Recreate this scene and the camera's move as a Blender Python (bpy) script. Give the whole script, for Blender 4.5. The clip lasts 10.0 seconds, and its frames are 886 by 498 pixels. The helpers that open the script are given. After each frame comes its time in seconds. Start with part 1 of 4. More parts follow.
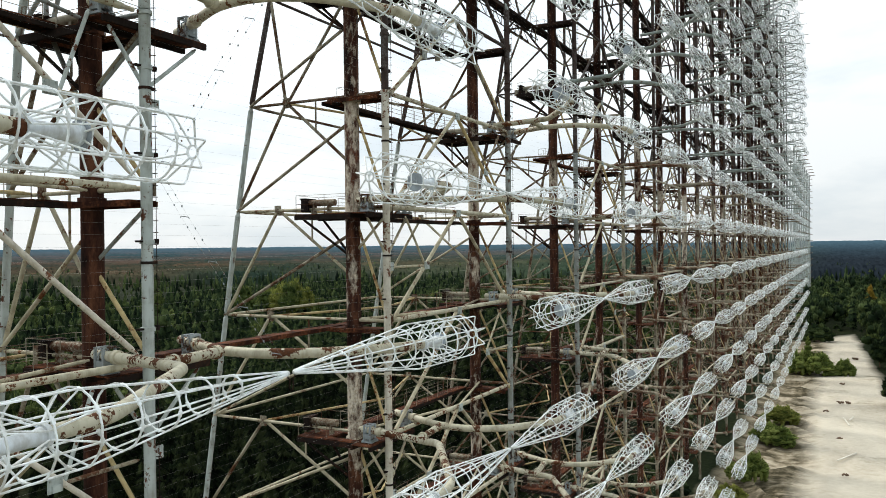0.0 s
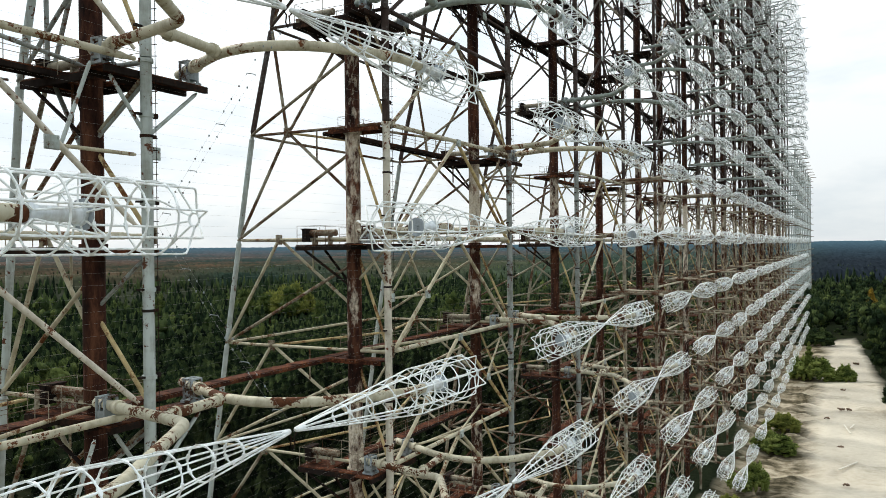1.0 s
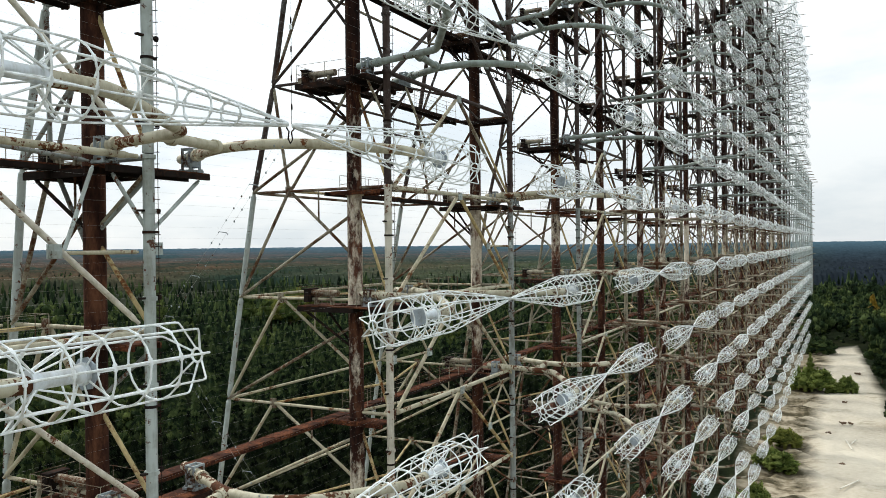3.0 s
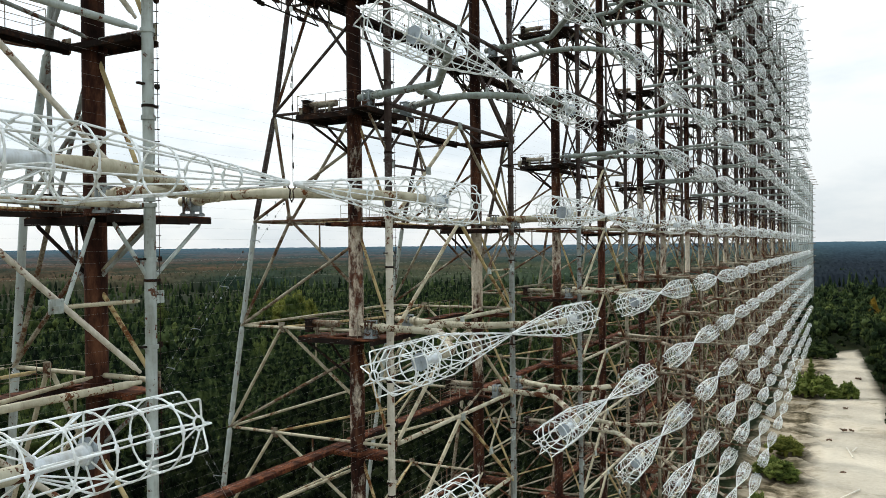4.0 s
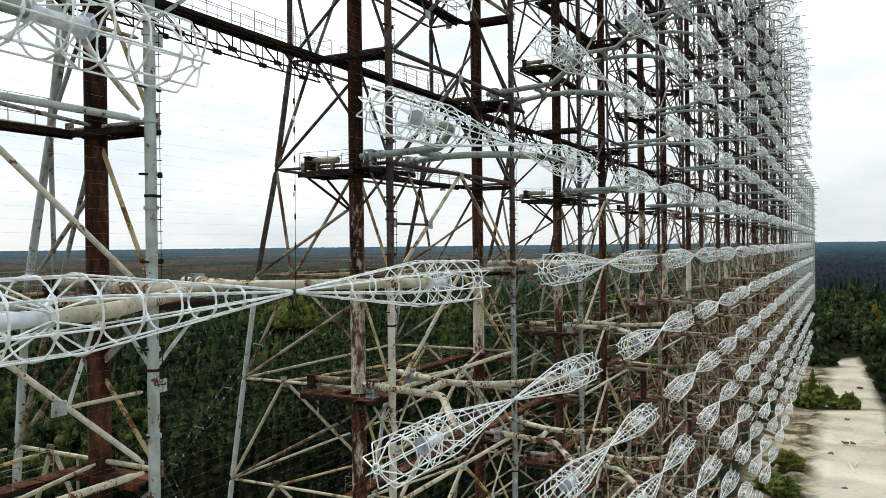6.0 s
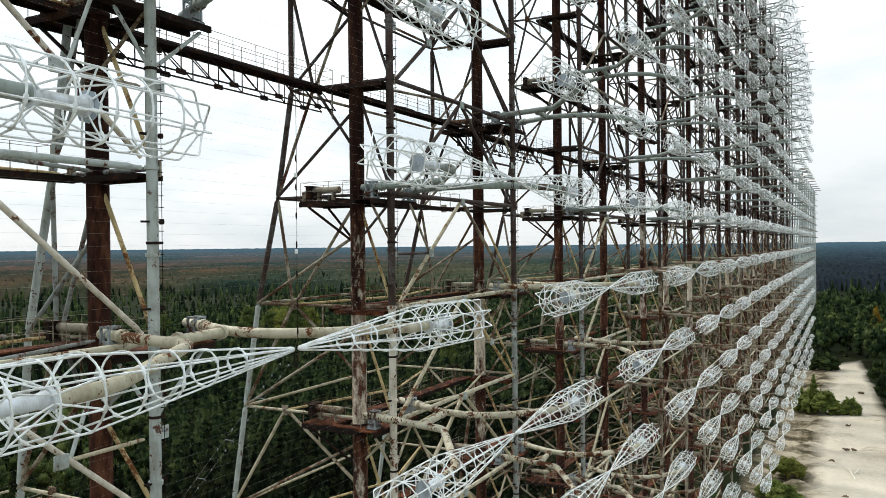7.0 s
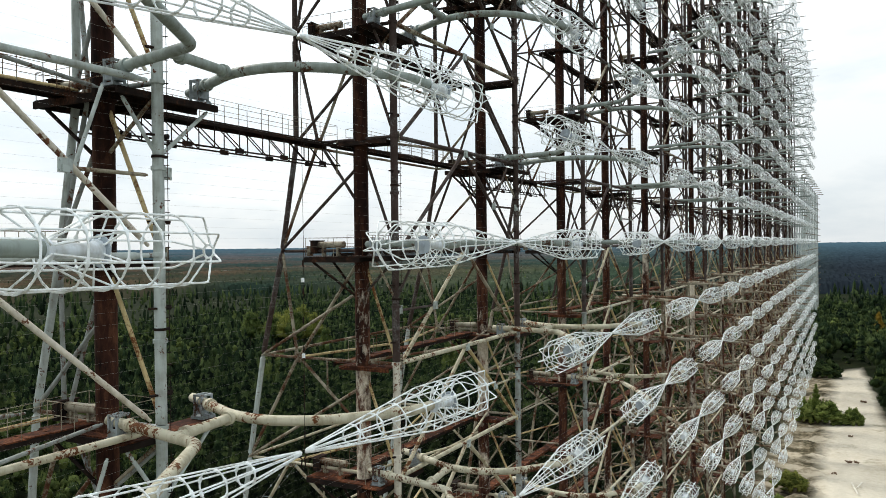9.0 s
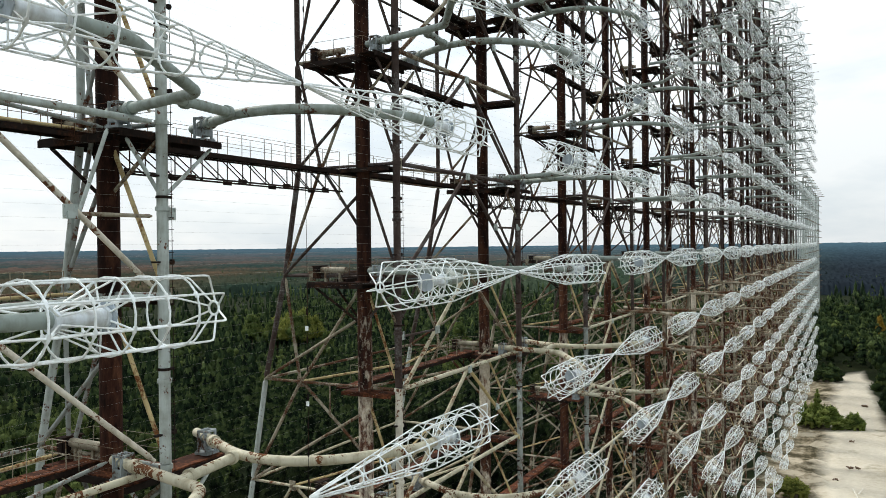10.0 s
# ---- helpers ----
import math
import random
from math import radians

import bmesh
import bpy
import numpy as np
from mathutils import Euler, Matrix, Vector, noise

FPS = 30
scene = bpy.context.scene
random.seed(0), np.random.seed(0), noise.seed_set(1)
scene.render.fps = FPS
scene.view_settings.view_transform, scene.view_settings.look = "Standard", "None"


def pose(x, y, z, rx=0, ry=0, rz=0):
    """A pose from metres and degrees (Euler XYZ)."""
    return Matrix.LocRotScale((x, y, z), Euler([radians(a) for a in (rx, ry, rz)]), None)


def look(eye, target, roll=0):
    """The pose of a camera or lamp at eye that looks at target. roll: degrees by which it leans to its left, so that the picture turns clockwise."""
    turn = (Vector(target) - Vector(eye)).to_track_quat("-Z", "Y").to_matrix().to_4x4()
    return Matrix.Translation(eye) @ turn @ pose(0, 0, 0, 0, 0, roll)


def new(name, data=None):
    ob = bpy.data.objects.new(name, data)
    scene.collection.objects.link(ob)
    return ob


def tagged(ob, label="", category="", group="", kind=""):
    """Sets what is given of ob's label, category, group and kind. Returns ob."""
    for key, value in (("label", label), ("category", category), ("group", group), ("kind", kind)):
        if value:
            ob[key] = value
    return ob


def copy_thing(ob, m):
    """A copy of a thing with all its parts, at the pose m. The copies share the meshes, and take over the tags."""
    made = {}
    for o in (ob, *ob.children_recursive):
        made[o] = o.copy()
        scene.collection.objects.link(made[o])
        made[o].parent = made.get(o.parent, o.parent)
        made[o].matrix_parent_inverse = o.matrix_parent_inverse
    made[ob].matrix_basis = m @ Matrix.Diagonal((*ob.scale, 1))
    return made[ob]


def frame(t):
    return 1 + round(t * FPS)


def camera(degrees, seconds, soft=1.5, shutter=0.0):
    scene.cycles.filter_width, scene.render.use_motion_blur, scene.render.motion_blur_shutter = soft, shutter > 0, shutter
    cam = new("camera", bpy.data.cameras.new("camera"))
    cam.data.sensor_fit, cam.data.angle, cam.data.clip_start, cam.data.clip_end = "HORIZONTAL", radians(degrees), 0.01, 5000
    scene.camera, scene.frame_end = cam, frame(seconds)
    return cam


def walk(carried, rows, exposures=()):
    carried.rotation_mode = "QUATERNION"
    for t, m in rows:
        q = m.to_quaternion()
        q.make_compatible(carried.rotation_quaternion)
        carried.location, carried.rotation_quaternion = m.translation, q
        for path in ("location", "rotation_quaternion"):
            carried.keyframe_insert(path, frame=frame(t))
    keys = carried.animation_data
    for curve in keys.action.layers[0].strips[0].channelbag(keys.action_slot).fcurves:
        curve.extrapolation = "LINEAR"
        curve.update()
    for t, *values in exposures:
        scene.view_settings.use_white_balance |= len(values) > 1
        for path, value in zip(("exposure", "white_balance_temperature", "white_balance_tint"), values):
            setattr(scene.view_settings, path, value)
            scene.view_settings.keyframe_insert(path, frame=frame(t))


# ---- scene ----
import functools

# The array runs along +y, the plane of the dipoles is x = 0, the ground is z = 0.
cam = camera(58.98, 10.0, soft=0.68)
EYE_X, EYE_Z = 14.52, 40.0
# seconds, rise, drift along y, yaw, pitch
ROWS = [
    (0.0, -0.06, 0.00, 27.12, -0.20),
    (0.5, 0.82, 0.00, 27.14, -0.20),
    (1.0, 1.65, 0.00, 27.17, -0.21),
    (1.5, 2.50, 0.00, 27.19, -0.21),
    (2.0, 3.33, 0.00, 27.21, -0.22),
    (2.5, 4.18, 0.00, 27.23, -0.22),
    (4.0, 6.79, 0.00, 27.30, -0.23),
    (4.5, 7.57, 0.00, 27.32, -0.24),
    (5.0, 8.40, 0.00, 27.34, -0.24),
    (5.5, 9.18, -0.01, 27.36, -0.25),
    (7.0, 11.68, -0.03, 27.44, -0.26),
    (7.5, 12.46, -0.06, 27.47, -0.26),
    (8.0, 13.28, -0.11, 27.50, -0.27),
    (8.5, 14.03, -0.17, 27.54, -0.27),
    (9.0, 14.79, -0.22, 27.58, -0.28),
    (9.5, 15.49, -0.28, 27.61, -0.28),
    (10.0, 16.24, -0.34, 27.65, -0.28),
]
walk(cam, [(t, pose(EYE_X, dy, EYE_Z + up, 90 + pitch, 0, yaw) @ pose(0, 0, 0, 0, 0, -0.63)) for t, up, dy, yaw, pitch in ROWS],
     exposures=[(0.0, 0.0), (10.0, 0.0)])

# ---- world and light ----
SUN_ELEVATION, SUN_AZIMUTH = 42.0, 285.0
world = bpy.data.worlds.new("world")
scene.world = world
world.use_nodes = True
wn, wl = world.node_tree.nodes, world.node_tree.links
wn.clear()
w_out = wn.new("ShaderNodeOutputWorld")
w_bg = wn.new("ShaderNodeBackground")
w_sky = wn.new("ShaderNodeTexSky")
w_sky.sky_type, w_sky.sun_disc = "NISHITA", False
w_sky.sun_elevation, w_sky.sun_rotation = radians(SUN_ELEVATION), radians(SUN_AZIMUTH)
w_co = wn.new("ShaderNodeTexCoord")
w_map = wn.new("ShaderNodeMapping")
w_map.inputs["Scale"].default_value = (2.2, 2.2, 7.0)
w_noise = wn.new("ShaderNodeTexNoise")
w_noise.inputs["Scale"].default_value, w_noise.inputs["Detail"].default_value, w_noise.inputs["Roughness"].default_value = 1.6, 7.0, 0.55
w_ramp = wn.new("ShaderNodeValToRGB")
w_ramp.color_ramp.elements[0].position, w_ramp.color_ramp.elements[0].color = 0.39, (0.76, 0.84, 0.89, 1)
w_ramp.color_ramp.elements[1].position, w_ramp.color_ramp.elements[1].color = 0.56, (0.96, 1.0, 1.01, 1)
w_scale = wn.new("ShaderNodeMix")
w_scale.data_type, w_scale.blend_type = "RGBA", "MULTIPLY"
w_scale.inputs["Factor"].default_value = 1.0
w_scale.inputs[7].default_value = (0.1, 0.1, 0.1, 1)
w_mix = wn.new("ShaderNodeMix")
w_mix.data_type = "RGBA"
w_mix.inputs["Factor"].default_value = 0.92
wl.new(w_co.outputs["Generated"], w_map.inputs["Vector"])
wl.new(w_map.outputs["Vector"], w_noise.inputs["Vector"])
wl.new(w_noise.outputs["Fac"], w_ramp.inputs["Fac"])
wl.new(w_sky.outputs["Color"], w_scale.inputs[6])
wl.new(w_scale.outputs[2], w_mix.inputs[6])
wl.new(w_ramp.outputs["Color"], w_mix.inputs[7])
# an overcast sky is brighter overhead than at the horizon
w_sep = wn.new("ShaderNodeSeparateXYZ")
w_max = wn.new("ShaderNodeMath")
w_max.operation = "MAXIMUM"
w_max.inputs[1].default_value = 0.0
w_grad = wn.new("ShaderNodeMath")
w_grad.operation = "MULTIPLY_ADD"
w_grad.inputs[1].default_value, w_grad.inputs[2].default_value = 1.1, 0.97
wl.new(w_co.outputs["Generated"], w_sep.inputs[0])
wl.new(w_sep.outputs[2], w_max.inputs[0])
wl.new(w_max.outputs[0], w_grad.inputs[0])
# and brighter on the sun's side than opposite to it
w_dot = wn.new("ShaderNodeVectorMath")
w_dot.operation = "DOT_PRODUCT"
w_dot.inputs[1].default_value = (math.sin(radians(SUN_AZIMUTH)), math.cos(radians(SUN_AZIMUTH)), 0.0)
w_side = wn.new("ShaderNodeMath")
w_side.operation = "MULTIPLY_ADD"
w_side.inputs[1].default_value, w_side.inputs[2].default_value = 0.10, 0.93
w_all = wn.new("ShaderNodeMath")
w_all.operation = "MULTIPLY"
wl.new(w_co.outputs["Generated"], w_dot.inputs[0])
wl.new(w_dot.outputs["Value"], w_side.inputs[0])
wl.new(w_grad.outputs[0], w_all.inputs[0])
wl.new(w_side.outputs[0], w_all.inputs[1])
wl.new(w_all.outputs[0], w_bg.inputs["Strength"])
wl.new(w_mix.outputs[2], w_bg.inputs["Color"])
wl.new(w_bg.outputs["Background"], w_out.inputs["Surface"])

sun = new("sun", bpy.data.lights.new("sun", "SUN"))
sun.data.energy, sun.data.angle, sun.data.color = 2.9, radians(8), (1.0, 0.95, 0.87)
az, el = radians(SUN_AZIMUTH), radians(SUN_ELEVATION)
sun_from = Vector((math.sin(az) * math.cos(el), math.cos(az) * math.cos(el), math.sin(el)))
sun.matrix_world = look(sun_from * 300, (0, 0, 0))


# ---- materials ----
def nodes_of(name):
    m = bpy.data.materials.new(name)
    m.use_nodes = True
    nt = m.node_tree
    return m, nt.nodes, nt.links, nt.nodes["Principled BSDF"]


def noise_of(n, l, scale, detail=4.0, stretch=None, rough=0.55):
    """Noise in world metres."""
    geo = n.new("ShaderNodeNewGeometry")
    vec = geo.outputs["Position"]
    if stretch:
        mp = n.new("ShaderNodeMapping")
        mp.inputs["Scale"].default_value = stretch
        l.new(vec, mp.inputs["Vector"])
        vec = mp.outputs["Vector"]
    t = n.new("ShaderNodeTexNoise")
    t.inputs["Scale"].default_value, t.inputs["Detail"].default_value, t.inputs["Roughness"].default_value = scale, detail, rough
    l.new(vec, t.inputs["Vector"])
    return t.outputs["Fac"]


def ramp_of(n, l, fac, *stops):
    r = n.new("ShaderNodeValToRGB")
    el = r.color_ramp.elements
    while len(el) < len(stops):
        el.new(0.5)
    for e, (p, c) in zip(el, stops):
        e.position, e.color = p, (*c, 1) if len(c) == 3 else c
    l.new(fac, r.inputs["Fac"])
    return r.outputs["Color"]


def mix_of(n, l, fac, a, b, mode="MIX"):
    m = n.new("ShaderNodeMix")
    m.data_type, m.blend_type = "RGBA", mode
    for sock, v in ((0, fac), (6, a), (7, b)):
        if isinstance(v, (int, float)):
            m.inputs[sock].default_value = v if sock == 0 else (v, v, v, 1)
        elif isinstance(v, tuple):
            m.inputs[sock].default_value = (*v, 1)
        else:
            l.new(v, m.inputs[sock])
    return m.outputs[2]


def bump_of(n, l, bsdf, height, strength, distance):
    b = n.new("ShaderNodeBump")
    b.inputs["Strength"].default_value, b.inputs["Distance"].default_value = strength, distance
    l.new(height, b.inputs["Height"])
    l.new(b.outputs["Normal"], bsdf.inputs["Normal"])


def painted_steel(name, paint, rust, lo, hi, scale=0.7, rough=0.55, gloss=0.12):
    """Old paint with rust breaking through where noise passes lo to hi."""
    m, n, l, b = nodes_of(name)
    big = noise_of(n, l, scale, 6, rough=0.65)
    fine = noise_of(n, l, 9.0, 5)
    mask = ramp_of(n, l, mix_of(n, l, 0.3, big, fine), (lo, (0, 0, 0)), (hi, (1, 1, 1)))
    streaks = noise_of(n, l, 3.2, 6, (1.0, 1.0, 0.12), 0.7)
    grime = ramp_of(n, l, mix_of(n, l, 0.5, noise_of(n, l, 1.7, 4), streaks), (0.36, (0.58, 0.55, 0.50)), (0.56, (1, 1, 1)))
    rusty = ramp_of(n, l, fine, (0.3, tuple(c * 0.45 for c in rust)), (0.7, tuple(min(1, c * 1.35) for c in rust)))
    col = mix_of(n, l, mask, mix_of(n, l, 1.0, paint, grime, "MULTIPLY"), rusty)
    l.new(col, b.inputs["Base Color"])
    l.new(ramp_of(n, l, mask, (0, (rough,) * 3), (1, (0.9,) * 3)), b.inputs["Roughness"])
    b.inputs["Specular IOR Level"].default_value = gloss
    bump_of(n, l, b, fine, 0.25, 0.01)
    return m


def column_steel(name, cutoff=0.565, tone=1.0):
    """The great columns: rust brown in streaks, with pale paint where noise passes bare."""
    m, n, l, b = nodes_of(name)
    lengths = noise_of(n, l, 0.11, 1.0, (0.3, 0.3, 1.0))
    patch = noise_of(n, l, 1.5, 6, (1.0, 1.0, 0.3), 0.75)
    streak = noise_of(n, l, 2.4, 7, (1.0, 1.0, 0.42), 0.72)
    fine = noise_of(n, l, 7.0, 5)
    keep = mix_of(n, l, 0.55, lengths, streak)
    mask = ramp_of(n, l, keep, (cutoff - 0.01, (0, 0, 0)), (cutoff + 0.08, (1, 1, 1)))
    rusty = ramp_of(n, l, patch, (0.34, (0.009 * tone, 0.005 * tone, 0.004 * tone)), (0.50, (0.042 * tone, 0.017 * tone, 0.011 * tone)), (0.66, (0.13 * tone, 0.056 * tone, 0.030 * tone)))
    pale = ramp_of(n, l, fine, (0.3, (0.44, 0.37, 0.27)), (0.65, (0.68, 0.62, 0.51)))
    l.new(mix_of(n, l, mask, rusty, pale), b.inputs["Base Color"])
    b.inputs["Roughness"].default_value = 0.85
    b.inputs["Specular IOR Level"].default_value = 0.1
    bump_of(n, l, b, fine, 0.35, 0.015)
    return m


def leaf_material(name, dark, mid, light, scale=0.05, thin=0.0, relief=0.7):
    m, n, l, b = nodes_of(name)
    geo = n.new("ShaderNodeNewGeometry")
    patch = noise_of(n, l, scale, 3)
    fine = noise_of(n, l, 1.6, 5, rough=0.7)
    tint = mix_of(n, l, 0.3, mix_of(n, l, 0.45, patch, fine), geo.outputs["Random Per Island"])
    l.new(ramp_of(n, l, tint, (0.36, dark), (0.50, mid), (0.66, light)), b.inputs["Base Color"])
    b.inputs["Roughness"].default_value = 0.8
    b.inputs["Specular IOR Level"].default_value = 0.04
    bump_of(n, l, b, noise_of(n, l, 1.4, 6, rough=0.75), 1.0, relief)
    if thin:
        # thin leaves let light through
        out = [k for k in n if k.type == "OUTPUT_MATERIAL"][0]
        through_leaf, both = n.new("ShaderNodeBsdfTranslucent"), n.new("ShaderNodeMixShader")
        both.inputs[0].default_value = thin
        l.new(b.inputs["Base Color"].links[0].from_socket, through_leaf.inputs["Color"])
        l.new(b.outputs[0], both.inputs[1])
        l.new(through_leaf.outputs[0], both.inputs[2])
        l.new(both.outputs[0], out.inputs["Surface"])
    return m


def plain_rough(name, a, c, scale, rough=0.85, bump=0.4, dist=0.02):
    m, n, l, b = nodes_of(name)
    f = mix_of(n, l, 0.5, noise_of(n, l, scale, 5), noise_of(n, l, scale * 9, 4))
    l.new(ramp_of(n, l, f, (0.35, a), (0.65, c)), b.inputs["Base Color"])
    b.inputs["Roughness"].default_value = rough
    bump_of(n, l, b, f, bump, dist)
    return m


WHITE_STEEL = painted_steel("white_galvanised_rod", (0.88, 0.94, 0.95), (0.26, 0.20, 0.15), 0.64, 0.76, 1.1, 0.42, 0.4)
HUB_STEEL = painted_steel("pale_blue_grey_sleeve", (0.68, 0.74, 0.78), (0.24, 0.16, 0.11), 0.64, 0.75, 1.1, 0.4, 0.4)
OCHRE_PIPE = painted_steel("ochre_yellow_pipe_paint", (0.53, 0.425, 0.22), (0.14, 0.055, 0.02), 0.51, 0.58, 0.6)
PLATE_STEEL = painted_steel("blue_grey_plate_paint", (0.38, 0.44, 0.49), (0.14, 0.08, 0.05), 0.62, 0.72, 1.1, 0.5)
GREY_PIPE = painted_steel("grey_green_pipe_paint", (0.43, 0.485, 0.465), (0.10, 0.045, 0.026), 0.57, 0.60, 1.8)
PALE_PIPE = painted_steel("cream_white_pipe_paint", (0.62, 0.59, 0.50), (0.13, 0.055, 0.028), 0.55, 0.585, 1.2)
DULL_PIPE = painted_steel("dull_grey_pipe_paint", (0.29, 0.32, 0.305), (0.09, 0.042, 0.026), 0.53, 0.59, 1.4)
CREAM_PIPE = painted_steel("cream_pipe_paint", (0.50, 0.475, 0.36), (0.11, 0.042, 0.016), 0.55, 0.575, 0.8)
CREAM_ARM = painted_steel("flaking_cream_arm_paint", (0.50, 0.48, 0.37), (0.085, 0.034, 0.016), 0.522, 0.537, 0.75)
ARM_PAINT = painted_steel("grey_green_arm_paint", (0.285, 0.335, 0.31), (0.075, 0.04, 0.026), 0.56, 0.60, 0.9)
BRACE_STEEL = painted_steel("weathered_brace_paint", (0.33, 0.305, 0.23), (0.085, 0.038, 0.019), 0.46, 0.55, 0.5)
LIGHT_BRACE = painted_steel("cream_brace_paint", (0.47, 0.435, 0.315), (0.12, 0.05, 0.02), 0.545, 0.60, 0.9)
RUST_STEEL = painted_steel("red_brown_rusted_plate", (0.036, 0.015, 0.010), (0.155, 0.056, 0.026), 0.45, 0.62, 1.3, 0.85, 0.05)
DARK_STEEL = painted_steel("dark_rusted_steel", (0.022, 0.017, 0.015), (0.055, 0.026, 0.016), 0.5, 0.65, 1.2, 0.85, 0.03)
RUSTY_PIPE = painted_steel("brown_rusted_pipe", (0.062, 0.044, 0.038), (0.13, 0.125, 0.12), 0.52, 0.64, 0.6, 0.75)
CLAMP_STEEL = painted_steel("dull_grey_clamp_steel", (0.30, 0.345, 0.36), (0.07, 0.035, 0.02), 0.52, 0.58, 1.4, 0.6)
PALE_COLUMN = column_steel("flaking_pale_column_paint", 0.465, 1.7)
COLUMN_STEEL = column_steel("rusted_column_steel")
RED_COLUMN = column_steel("red_brown_column_steel", 0.9)
# column steel at half tone: upper lengths' darkness against the sky, painted in
SHADED_COLUMN = column_steel("shaded_brown_column_steel", 0.68, 0.5)
WIRE_STEEL = plain_rough("bare_wire", (0.26, 0.26, 0.24), (0.42, 0.41, 0.38), 2.0, 0.5, 0.0)
BARK = plain_rough("pine_bark", (0.07, 0.045, 0.03), (0.17, 0.10, 0.06), 2.0)
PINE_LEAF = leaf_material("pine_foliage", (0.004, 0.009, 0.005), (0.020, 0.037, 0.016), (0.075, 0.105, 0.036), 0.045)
# pine foliage toned down: deep shade at the array's foot put into colour
SHADY_LEAF = leaf_material("shaded_pine_foliage", (0.004, 0.007, 0.004), (0.015, 0.026, 0.012), (0.050, 0.068, 0.026), 0.06, 0.0, 0.9)
BUSH_LEAF = leaf_material("bush_foliage", (0.05, 0.075, 0.022), (0.17, 0.225, 0.055), (0.32, 0.37, 0.11), 0.3, 0.45, 0.12)
WORN_WOOD = plain_rough("bleached_wood", (0.48, 0.45, 0.38), (0.72, 0.69, 0.60), 3.0)
LEAFY = leaf_material("mixed_leafy_foliage", (0.008, 0.016, 0.007), (0.038, 0.062, 0.022), (0.13, 0.165, 0.048), 0.035, 0.15)
YELLOW_LEAF = leaf_material("yellow_green_foliage", (0.08, 0.10, 0.025), (0.18, 0.20, 0.046), (0.30, 0.31, 0.08), 0.3, 0.4, 0.2)
LIGHT_LEAF = leaf_material("light_green_foliage", (0.03, 0.05, 0.016), (0.085, 0.12, 0.035), (0.17, 0.20, 0.06), 0.3, 0.3, 0.3)
ORANGE_LEAF = leaf_material("autumn_foliage", (0.18, 0.12, 0.02), (0.30, 0.20, 0.03), (0.40, 0.27, 0.05), 0.3, 0.3)


def ground_material():
    """Dark forest floor; sand in the cleared strip in front of the array, with an uneven edge."""
    m, n, l, b = nodes_of("sand_and_forest_floor")
    geo = n.new("ShaderNodeNewGeometry")
    sep = n.new("ShaderNodeSeparateXYZ")
    l.new(geo.outputs["Position"], sep.inputs[0])

    def math_of(op, a, c):
        k = n.new("ShaderNodeMath")
        k.operation = op
        for i, v in enumerate((a, c)):
            if isinstance(v, (int, float)):
                k.inputs[i].default_value = v
            else:
                l.new(v, k.inputs[i])
        return k.outputs[0]
    edge = noise_of(n, l, 0.035, 6)
    wob = math_of("MULTIPLY", math_of("SUBTRACT", edge, 0.5), 9.0)
    x = math_of("ADD", sep.outputs[0], wob)
    left = math_of("SMOOTH_MIN", math_of("MULTIPLY", math_of("ADD", x, 7.0), 0.25), 1.0)
    right = math_of("MULTIPLY", math_of("SUBTRACT", 36.5, math_of("ADD", x, math_of("MULTIPLY", sep.outputs[1], 0.045))), 0.3)
    far = math_of("MULTIPLY", math_of("SUBTRACT", 362.0, math_of("ADD", math_of("SUBTRACT", sep.outputs[1], math_of("MULTIPLY", sep.outputs[0], 1.3)), math_of("MULTIPLY", wob, 2.0))), 0.1)
    mask = math_of("MINIMUM", math_of("MINIMUM", left, right), far)
    clamp = n.new("ShaderNodeClamp")
    l.new(mask, clamp.inputs[0])
    fine = noise_of(n, l, 0.9, 6)
    big = noise_of(n, l, 0.06, 5, (1.0, 0.5, 1.0))
    rills = noise_of(n, l, 0.22, 6, (0.35, 1.0, 1.0), 0.62)
    path = ramp_of(n, l, mix_of(n, l, 0.3, big, fine), (0.30, (0.35, 0.31, 0.235)), (0.44, (0.465, 0.42, 0.335)), (0.60, (0.56, 0.515, 0.42)))
    # streaked dark stops paint in the shaded sides of the bank's rills
    bank = ramp_of(n, l, mix_of(n, l, 0.22, rills, fine), (0.42, (0.06, 0.052, 0.031)), (0.49, (0.19, 0.16, 0.108)), (0.58, (0.41, 0.36, 0.27)))
    on_bank = ramp_of(n, l, math_of("MULTIPLY", math_of("SUBTRACT", 12.0, x), 0.12), (0.2, (0, 0, 0)), (0.75, (1, 1, 1)))
    sand = mix_of(n, l, on_bank, path, bank)
    moss = ramp_of(n, l, noise_of(n, l, 0.12, 6), (0.60, (0, 0, 0)), (0.70, (1, 1, 1)))
    sand = mix_of(n, l, mix_of(n, l, 0.5, moss, 0.0), sand, (0.10, 0.10, 0.045))
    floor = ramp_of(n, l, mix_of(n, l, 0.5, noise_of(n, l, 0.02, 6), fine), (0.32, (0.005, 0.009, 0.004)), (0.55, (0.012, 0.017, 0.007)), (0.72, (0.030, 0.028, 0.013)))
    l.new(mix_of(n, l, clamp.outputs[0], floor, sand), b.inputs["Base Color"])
    b.inputs["Roughness"].default_value = 0.95
    b.inputs["Specular IOR Level"].default_value = 0.03
    bump_of(n, l, b, mix_of(n, l, 0.5, rills, fine), 0.6, 0.8)
    return m


